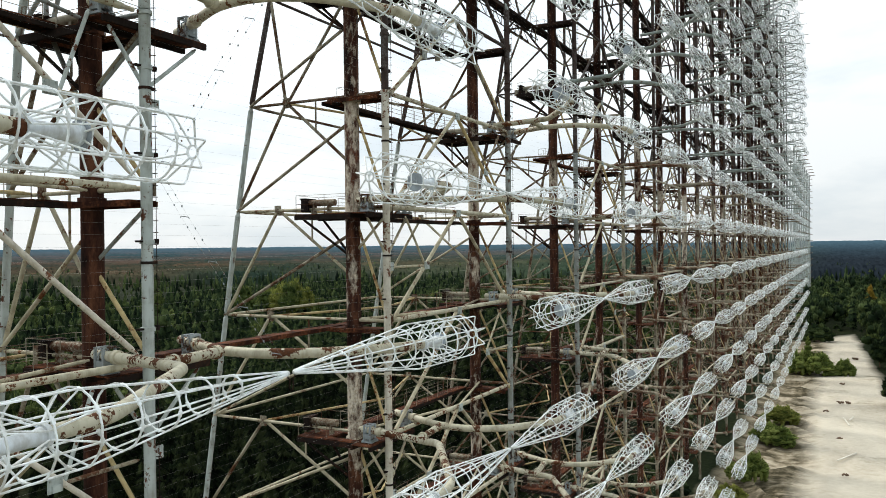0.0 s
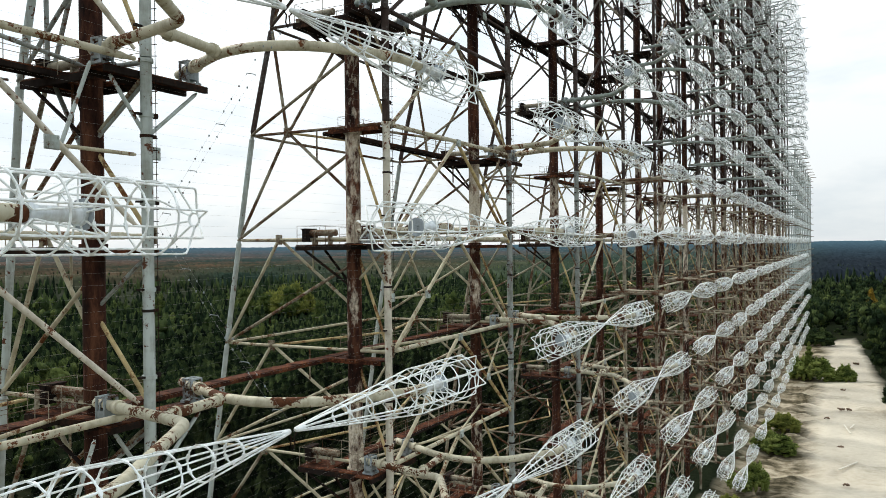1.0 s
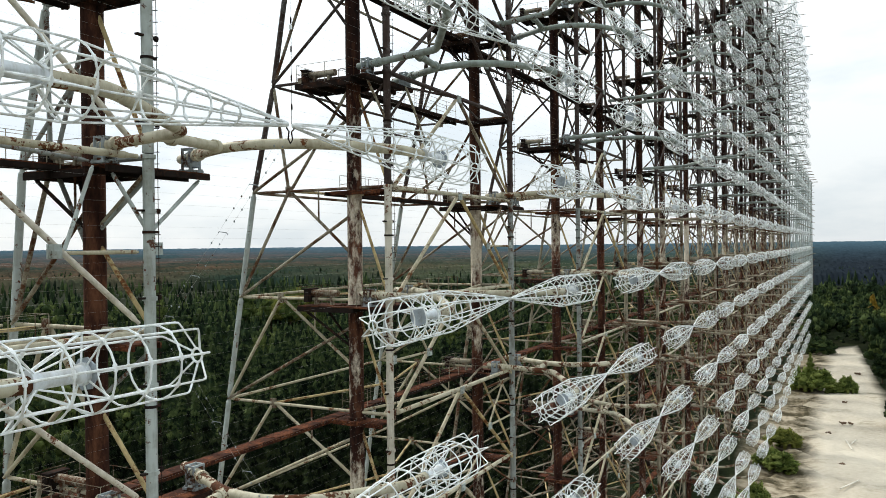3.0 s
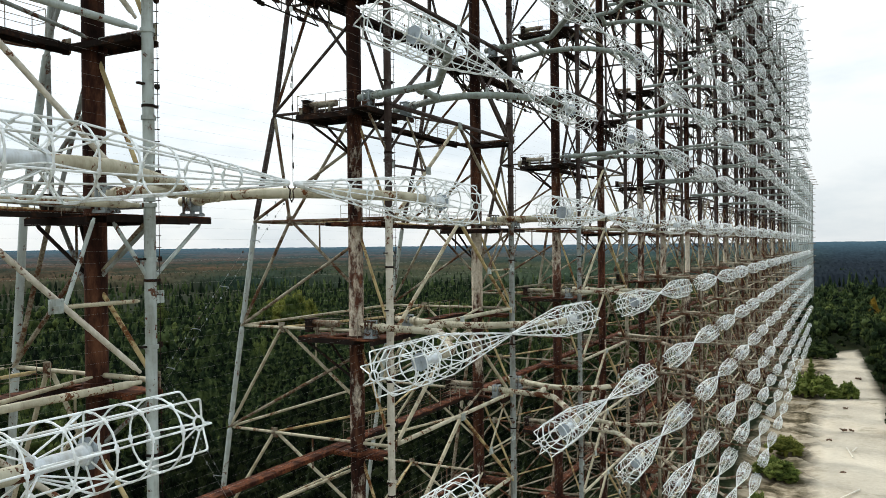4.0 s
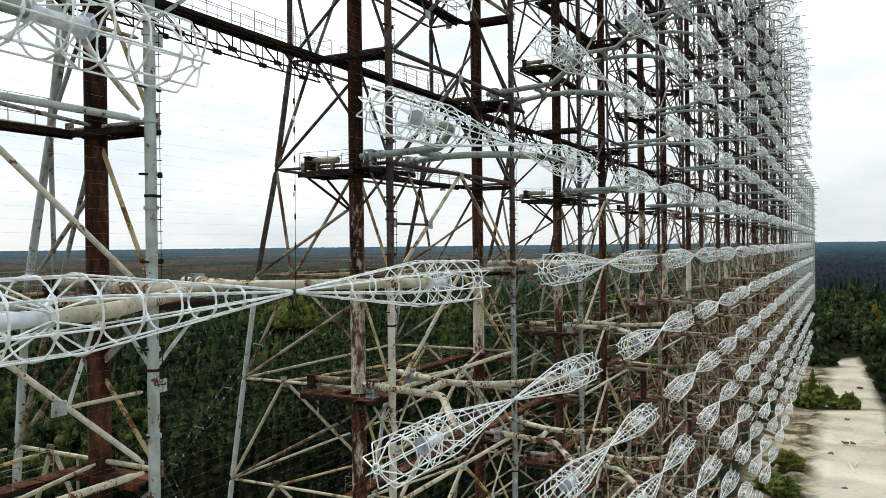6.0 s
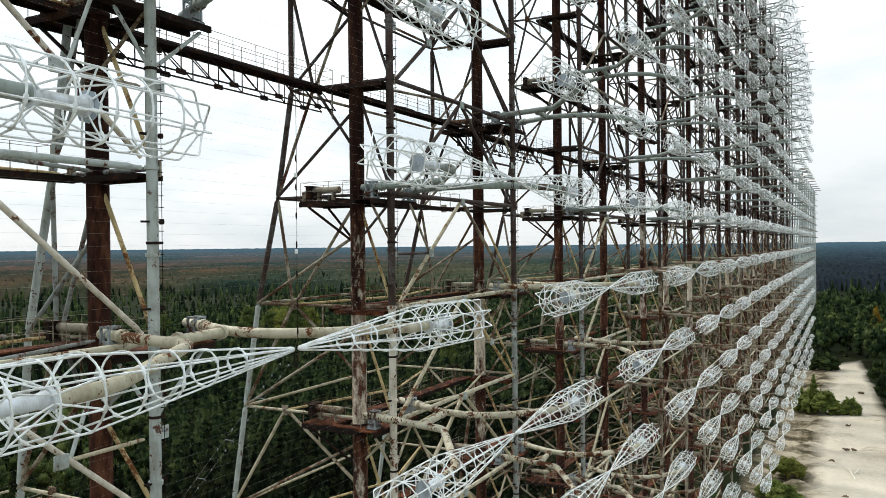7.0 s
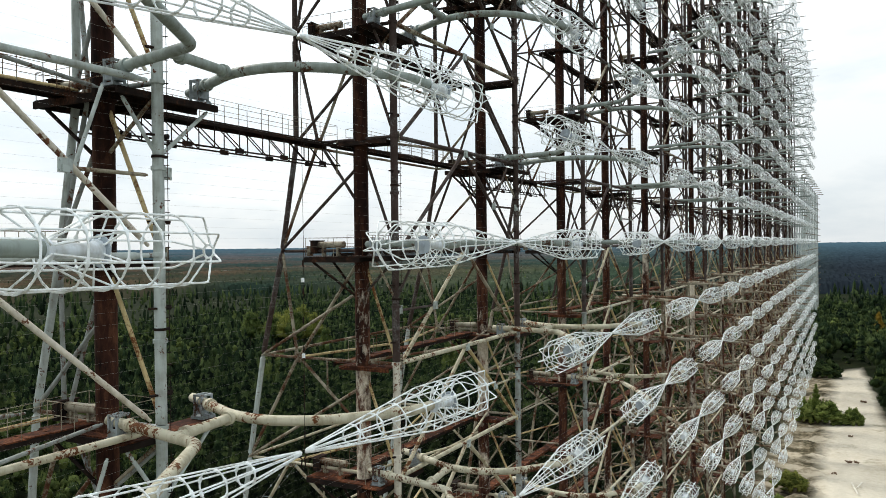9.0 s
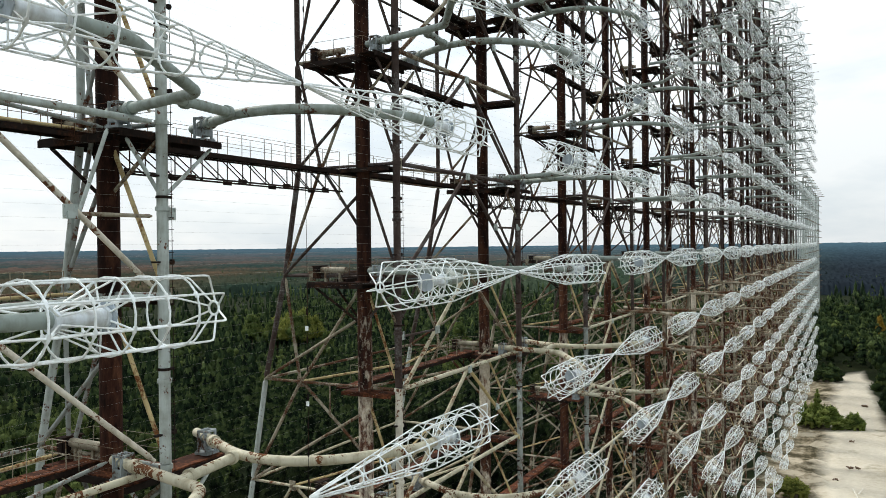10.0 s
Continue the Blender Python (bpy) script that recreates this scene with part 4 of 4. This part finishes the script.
# ---- trees ----
def lump(rng, centre, size, rows, segs, kind):
    """A closed ragged crown or clump: rows of points round an axis, pushed in and out."""
    v, f = [], []
    for i in range(rows + 1):
        t = i / rows
        if kind == "pine":
            rad = (0.30 + 0.70 * min(1, t * 4)) * (1 - t) ** 0.72 * (1.14 if i % 2 else 0.84)
            h = t - (0.05 if i % 2 else 0.0)
        else:
            rad, h = math.sin(math.pi * (0.08 + 0.9 * t)) ** 0.8, 0.5 - 0.5 * math.cos(math.pi * t)
        for k in range(segs):
            w = 6.283 * (k + 0.5 * (i % 2) + rng.uniform(-0.25, 0.25)) / segs
            q = rad * rng.uniform(0.68, 1.22) + (0.02 if i == rows else 0)
            v.append((centre[0] + math.cos(w) * q * size[0], centre[1] + math.sin(w) * q * size[1], centre[2] + (h + rng.uniform(-0.4, 0.4) / rows) * size[2]))
    for i in range(rows):
        for k in range(segs):
            a, c = i * segs + k, i * segs + (k + 1) % segs
            f += [(a, c, a + segs), (c, c + segs, a + segs)]
    return v, f


@functools.lru_cache(maxsize=None)
def crown_template(detail, kind, seed):
    """A crown 1 m high: a ragged cone, or clumps grouped with gaps. Points and triangles."""
    rng = np.random.default_rng(seed)
    v, f = [], []

    def add(part_v, part_f):
        base = len(v)
        v.extend(part_v)
        f.extend((base + a, base + b, base + c) for a, b, c in part_f)
    if kind == "pine" and detail in (1, 2, 3):
        # whorls of drooping branches, each a ragged star
        tiers, arms = {1: (7, 6), 2: (15, 9), 3: (22, 15)}[detail]
        for i in range(tiers):
            t = i / tiers
            wide, z = 0.25 * (1 - t) ** 0.7 * (0.7 + 0.3 * min(1, t * 5)) + 0.02, 0.14 + 0.8 * t
            turn, ring = rng.uniform(0, 6.283), []
            off = rng.normal(size=2) * 0.02
            for j in range(arms * 2):
                q = wide * (rng.uniform(0.75, 1.3) if j % 2 == 0 else rng.uniform(0.35, 0.6))
                w = turn + 3.1416 * (j + rng.uniform(-0.3, 0.3)) / arms
                ring.append((off[0] + math.cos(w) * q, off[1] + math.sin(w) * q, z - q * rng.uniform(0.05, 0.5)))
            add([(off[0], off[1], z + 1.25 / tiers)] + ring, [(0, 1 + j, 1 + (j + 1) % (arms * 2)) for j in range(arms * 2)])
    elif kind == "pine":
        lean = rng.normal(size=2) * 0.015
        add(*lump(rng, (lean[0], lean[1], 0.16), (0.27, 0.27, 0.84), 5 + 2 * detail, 6 + detail, "pine"))
    else:
        n = (2, 4, 9, 7, 34)[detail] if kind == "round" else (2, 5, 6, 7, 90)[detail]
        low, top = (0.30, 0.80) if kind == "round" else (0.02, 0.42)
        for i in range(n):
            w, q = rng.uniform(0, 6.283), math.sqrt(rng.uniform(0, 1)) * 0.23
            z = low + (top - low) * rng.uniform(0, 1) * (1 - (q / 0.23) ** 2 * 0.75)
            r = rng.uniform(0.10, 0.17) * (1.0 if detail < 2 else 0.8)
            if kind == "bush":
                q = math.sqrt(rng.uniform(0, 1)) * 0.27
                z, r = max(0.0, (0.72 - 5.5 * q * q) * math.sqrt(rng.uniform(0, 1)) - 0.05), rng.uniform(0.05, 0.10) * (1.0 if detail == 4 else 1.6)
            add(*lump(rng, (math.cos(w) * q, math.sin(w) * q, z), (r, r, r * 1.5), 3 + detail // 2, 5 + detail // 2, "round"))
        if kind == "bush":
            # upright leafy shoots
            for i in range(26 if detail == 4 else 4):
                w, q = rng.uniform(0, 6.283), math.sqrt(rng.uniform(0, 1)) * 0.27
                tall = (1.0 - (q / 0.27) ** 2 * 0.62) * rng.uniform(0.6, 1.0)
                r = rng.uniform(0.022, 0.045) * (1 if detail == 4 else 2.4)
                add(*lump(rng, (math.cos(w) * q, math.sin(w) * q, max(0.0, tall - 0.4)), (r * 1.7, r * 1.7, min(tall, 0.34)), 4, 5, "round"))
    if detail == 4 or (detail == 2 and kind == "round"):
        # loose sprays that break the outline
        body = np.array(v)
        for i in range(6500 if detail == 4 else 240):
            p = body[rng.integers(len(body))]
            d = rng.normal(size=3) + (p - np.array([0, 0, 0.4])) * 3
            d = d / np.linalg.norm(d)
            e = np.cross(d, rng.normal(size=3))
            e = e / np.linalg.norm(e) * (0.013 if detail == 4 else 0.014)
            tip = p + (d + np.array([0, 0, 0.5])) * rng.uniform(0.02, 0.07) * (1.0 if detail == 4 else 1.5)
            add([tuple(p - e), tuple(p + e), tuple(tip)], [(0, 1, 2)])
    return np.array(v), np.array(f)


def triangles(name, co, tri, material):
    me = bpy.data.meshes.new(name)
    co, tri = np.ascontiguousarray(co, np.float32), np.ascontiguousarray(tri, np.int32)
    me.vertices.add(len(co))
    me.vertices.foreach_set("co", co.ravel())
    me.loops.add(len(tri) * 3)
    me.loops.foreach_set("vertex_index", tri.ravel())
    me.polygons.add(len(tri))
    me.polygons.foreach_set("loop_start", np.arange(0, len(tri) * 3, 3, dtype=np.int32))
    me.polygons.foreach_set("use_smooth", np.ones(len(tri), dtype=bool))
    me.materials.append(material)
    me.update(calc_edges=True)
    return me


def forest(name, label, spots, templates, material, kind="stuff"):
    """spots: x, y, height, spread. All crowns in one mesh."""
    rng = np.random.default_rng(len(spots))
    cos, tris, base = [], [], 0
    for x, y, h, spread in spots:
        v, f = templates[rng.integers(len(templates))]
        w = rng.uniform(0, 6.283)
        c, s = math.cos(w), math.sin(w)
        cos.append(np.stack([(v[:, 0] * c - v[:, 1] * s) * spread + x, (v[:, 0] * s + v[:, 1] * c) * spread + y, v[:, 2] * h], 1))
        tris.append(f + base)
        base += len(v)
    return tagged(new(name, triangles(name, np.concatenate(cos), np.concatenate(tris), material)), label, "woodland", kind=kind)


def spots_in(x0, x1, y0, y1, pitch, h0, h1, keep, seed):
    rng = np.random.default_rng(seed)
    out = []
    for x in np.arange(x0, x1, pitch):
        for y in np.arange(y0, y1, pitch):
            px, py = x + rng.uniform(-0.45, 0.45) * pitch, y + rng.uniform(-0.45, 0.45) * pitch
            if keep(px, py):
                h = rng.uniform(h0, h1) * (0.8 + 0.4 * noise.noise((px * 0.02, py * 0.02, 0.0)))
                out.append((px, py, h, h * rng.uniform(0.42, 0.72)))
    return out


def in_near(x, y):
    return x > -190 and y < 340


def in_east(x, y):
    return x > -20 and 262 < y < 640


def wooded(x, y):
    """Behind the array, past its end, and beyond the sand."""
    if x < -29:
        return True
    if y > 388 + max(0.0, 12 - x) * -1.6 and abs(x + 9) > 4 and y > 372:
        # a small clearing of sand lies far off in the wood
        return not (5 < x < 21 and 628 < y < 668)
    return x > 25.5 - (y - 262) * 0.045 and y > 262


def leafy_ground(x, y):
    """Stretches of the wood where leafy trees stand instead of pines; none close behind the array."""
    if x > -110 and y < 200:
        return False
    return noise.noise((x * 0.013, y * 0.013, 5.0)) + 0.5 * noise.noise((x * 0.06, y * 0.06, 8.0)) > 0.20 or x > -20


near_pines = [crown_template(2, "pine", s) for s in range(8)] + [crown_template(2, "round", 20 + s) for s in range(6)]
mid_pines = [crown_template(1, "pine", 40 + s) for s in range(8)] + [crown_template(1, "round", 60 + s) for s in range(6)]
far_pines = [crown_template(0, "pine", 80 + s) for s in range(8)] + [crown_template(0, "round", 90 + s) for s in range(5)]
east_spots = [q for q in spots_in(-20, 90, 262, 640, 6.6, 11, 21, wooded, 5)]
near_spots = spots_in(-190, 60, 10, 340, 5.0, 11, 19.5, lambda x, y: wooded(x, y) and in_near(x, y) and not in_east(x, y), 1)
mid_spots = spots_in(-400, 130, 10, 620, 6.0, 11, 19, lambda x, y: wooded(x, y) and not in_near(x, y) and not in_east(x, y), 2)
close_pines = [crown_template(3, "pine", 140 + s) for s in range(8)]


def close_behind(q):
    return q[0] > -105 and q[1] < 190


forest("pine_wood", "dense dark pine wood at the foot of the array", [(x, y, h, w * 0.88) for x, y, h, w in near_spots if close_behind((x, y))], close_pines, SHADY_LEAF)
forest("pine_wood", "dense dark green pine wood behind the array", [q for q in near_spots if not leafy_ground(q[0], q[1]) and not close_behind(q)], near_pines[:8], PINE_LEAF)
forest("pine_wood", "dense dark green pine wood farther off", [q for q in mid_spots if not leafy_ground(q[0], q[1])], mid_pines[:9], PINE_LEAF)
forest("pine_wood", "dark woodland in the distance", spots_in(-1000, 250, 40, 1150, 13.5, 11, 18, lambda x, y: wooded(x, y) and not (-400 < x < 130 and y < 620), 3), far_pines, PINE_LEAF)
forest("leafy_wood", "rounded leafy trees in the wood behind the array", [(x, y, h * 0.95, w * 1.25) for x, y, h, w in near_spots if leafy_ground(x, y) and not close_behind((x, y))], near_pines[8:], LEAFY)
forest("leafy_wood", "rounded leafy trees farther off", [(x, y, h * 0.95, w * 1.25) for x, y, h, w in mid_spots if leafy_ground(x, y)], mid_pines[8:] + mid_pines[:2], LEAFY)


forest("leafy_wood", "tall rounded green trees beyond the sand", [(x, y, h, w * 1.55) for x, y, h, w in east_spots[::3]], near_pines[8:], LEAFY)
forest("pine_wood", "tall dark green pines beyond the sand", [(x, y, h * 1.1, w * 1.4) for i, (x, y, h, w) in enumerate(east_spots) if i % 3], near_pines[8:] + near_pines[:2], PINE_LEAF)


def undergrowth(x, y):
    if y > 376:
        return wooded(x + 5, y) or x < 8
    return x < -9


low_bushes = [crown_template(1, "bush", 120 + i) for i in range(5)]
forest("undergrowth", "low dark green bushes along the edge of the wood", [(x, y, h, h * 1.9) for x, y, h, w in spots_in(-28, 44, 60, 430, 8.5, 2.2, 5.0, undergrowth, 12)], low_bushes, PINE_LEAF, "stuff")


def single_tree(name, label, category, x, y, h, spread, kind, material, seed):
    ob = thing(name, label, category, m=pose(x, y, -0.3))
    v, f = crown_template(4, kind, 300 + seed % 3)
    part("crown", triangles("crown", v * np.array([spread * 1.7, spread * 1.7, h * (1.35 if kind == "bush" else 1.0)]), f, material), ob)
    part("trunk", Shape().sweep([(0, 0, -0.6), (0.05, 0, h * 0.35), (0, 0.06, h * 0.7)], [h * 0.018 + 0.03, h * 0.012 + 0.02, 0.02], 8).mesh("trunk", BARK), ob)
    return ob


STAND = random.Random(41)
for i in range(13):
    # a stand of turning leaves among the pines
    tx, ty = -256 + STAND.uniform(-17, 17), 336 + STAND.uniform(-15, 15)
    yellow = i % 3 != 0
    single_tree("leafy_tree", "yellow-green leafy tree among dark pines" if yellow else "light green leafy tree among dark pines", "tree", tx, ty, STAND.uniform(18, 25), STAND.uniform(9, 13), "round", YELLOW_LEAF if yellow else LIGHT_LEAF, 301 + i)
for i, (tx, ty, th, tw) in enumerate(((-160, 205, 18, 6), (-120, 262, 19, 7), (-205, 300, 18, 7), (-310, 300, 20, 9), (-150, 330, 20, 10), (-90, 300, 17, 8))):
    single_tree("leafy_tree", "light green leafy tree among dark pines", "tree", tx, ty, th, tw, "round", LIGHT_LEAF, 320 + i)
single_tree("autumn_tree", "orange-yellow autumn tree at the edge of the wood", "tree", 27, 474, 17, 5, "round", ORANGE_LEAF, 303)
single_tree("young_pine", "young green pine on the sand", "tree", 4.4, 264, 11, 4.0, "pine", BUSH_LEAF, 304)
for i, (bx, by, bh, bw, words, leaf) in enumerate((
        (7.4, 262, 6.6, 7.5, "leafy green bush on the sand", BUSH_LEAF), (2.2, 264, 6.2, 7.0, "leafy green bush on the sand", BUSH_LEAF),
        (14.2, 263, 4.6, 6.0, "low leafy green bush on the sand", BUSH_LEAF), (11.2, 262, 2.6, 5.0, "low leafy green bush on the sand", BUSH_LEAF),
        (5.0, 352, 6.4, 11.0, "rounded dark green bush on the sand", PINE_LEAF),
        (1.8, 190, 3.4, 7.0, "low brownish bush on the sand bank", YELLOW_LEAF),
        (2.6, 168, 3.8, 6.0, "leafy green bush on the sand bank", BUSH_LEAF), (0.2, 172, 3.4, 6.0, "leafy green bush on the sand bank", BUSH_LEAF),
        (0.6, 143, 4.0, 4.2, "leafy green bush beside the array", BUSH_LEAF), (-1.8, 141, 3.2, 4.0, "leafy green bush under the array", BUSH_LEAF),
        (-1.5, 129, 2.4, 4.5, "leafy green bush under the array", YELLOW_LEAF))):
    single_tree("bush", words, "bush", bx, by, bh, bw, "bush", leaf, 330 + i)
single_tree("dark_pine", "dark spreading pine at the edge of the sand", "tree", 24.2, 283, 9, 6.5, "round", PINE_LEAF, 312)
single_tree("dark_pine", "dark spreading pine at the edge of the sand", "tree", 31.5, 290, 14, 9, "round", PINE_LEAF, 314)
single_tree("dark_pine", "dark pine at the edge of the sand", "tree", 25.2, 217, 9, 5.5, "round", PINE_LEAF, 313)


# ---- debris on the sand ----
def plank(label, x, y, length, turn, material):
    sh = Shape().box((0, 0, 0.12), (0.28, length, 0.16)).box((0.03, length * 0.31, 0.23), (0.3, 0.25, 0.08))
    return thing("plank", label, "plank", "planks left on the sand", pose(x, y, 0.35, 0, 0, turn), mesh=sh.mesh("plank", material, False))


plank("long white weathered plank lying on the sand", 14.7, 161.7, 7.5, -24, WORN_WOOD)
plank("white weathered plank lying on the sand", 14.6, 193.5, 8.5, 8, WORN_WOOD)
plank("short white plank lying on the sand", 15.6, 196.5, 4.5, -12, WORN_WOOD)
for i, (bx, by, r) in enumerate(((13.4, 217, 0.9), (14.9, 217.5, 0.8), (13.8, 246, 0.7), (10.4, 205, 0.6), (13.0, 176, 1.1), (17.5, 300, 1.0), (14.2, 150, 0.6))):
    sh = Shape()
    rng = random.Random(500 + i)
    for j in range(5):
        sh.sweep([(rng.uniform(-1, 1) * r, rng.uniform(-0.6, 0.6) * r, 0.0), (rng.uniform(-1, 1) * r, rng.uniform(-0.6, 0.6) * r, 0.45 * r)], [0.3 * r, 0.16 * r], 6)
    thing("stump", "dark rotten stump half buried in sand", "stump", "stumps on the sand", pose(bx, by, 0.1), mesh=sh.mesh("stump", BARK))


# ---- feeder line ----
def feeder_line():
    ob = thing("feeder_line", "two-wire feeder with small spacers running back from the dipole tips", "cable")
    top, back, low = Vector((-0.35, 18.75, 48.5)), Vector((-5.8, 18.95, 42.5)), Vector((-0.5, 18.8, 36.4))
    side = Vector((0.11, 0.06, -0.02))
    bead = Shape().sweep([(0, 0, -0.035), (0, 0, -0.015), (0, 0, 0.015), (0, 0, 0.035)], [0.01, 0.024, 0.024, 0.01], 6).mesh("spacer_bead", CLAMP_STEEL)
    bar = Shape().sweep([side * -1.2 + Vector((0, 0, -0.05)), -side, side, side * 1.2 + Vector((0, 0, -0.05))], 0.014, 5).mesh("spacer_bar", CLAMP_STEEL)
    for a, b in ((top, back), (back, low)):
        pts = [a.lerp(b, i / 10) + Vector((-0.1, 0, -0.1)) * math.sin(math.pi * i / 10) for i in range(11)]
        for sg in (-1, 1):
            part("wire", Shape().sweep([p + side * sg for p in pts], 0.0025, 3).mesh("wire", WIRE_STEEL), ob)
        count = 17
        for i in range(1, count):
            t = i / count * 10
            j = min(9, int(t))
            p = pts[j].lerp(pts[j + 1], t - j)
            if i % 4 == 0:
                part("spacer_bar", bar, ob, "", Matrix.Translation(p))
            else:
                for sg in (-1, 1):
                    part("spacer_bead", bead, ob, "", Matrix.Translation(p + side * sg))
    return ob


feeder_line()


# ---- hooks and drop wires at the dipole tips ----
def tip_hook_mesh():
    pts = [(0, -0.2, 0.02), (0, -0.16, -0.12), (0, -0.06, -0.2), (0, -0.1, -0.42), (0, 0, -0.55), (0, 0.1, -0.42), (0, 0.06, -0.2), (0, 0.16, -0.12), (0, 0.2, 0.02)]
    return Shape().sweep(pts, 0.022, 6).mesh("tip_hook", DARK_STEEL)


TIP_HOOK = tip_hook_mesh()
for k in range(1, 5):
    for r in own_rows(k):
        if -4 <= r <= 7:
            thing("tip_hook", "dark bent steel loop hanging between two dipole tips", "hook", "hooks at the dipole tips", pose(0, tower_y(k), row_z(r)), mesh=TIP_HOOK)


def drop_wire(y, z0, z1):
    ob = thing("drop_wire", "thin dark feeder wire with small insulators between dipole rows", "cable", m=pose(0.05, y, z0))
    h = z1 - z0
    part("wire", Shape().sweep([(0, 0, 0), (0.03, 0.02, h * 0.5), (0, 0, h)], 0.007, 4).mesh("wire", DARK_STEEL), ob)
    bead = Shape().sweep([(0, 0, -0.1), (0, 0, -0.06), (0, 0, 0.06), (0, 0, 0.1)], [0.012, 0.025, 0.025, 0.012], 6).mesh("insulator", DARK_STEEL)
    for i in range(7):
        part("insulator", bead, ob, "", pose(0.01, 0.005, 0.5 + i * 0.85))
    for up in (5.1, 2.85):
        part("junction_box", Shape().box((0, 0, up), (0.07, 0.07, 0.13)).mesh("junction_box", WHITE_STEEL, False), ob, "small white junction box")
    return ob


for lower in (2, 4):
    drop_wire(tower_y(1), row_z(lower) + 0.02, row_z(lower + 2) - 0.5)
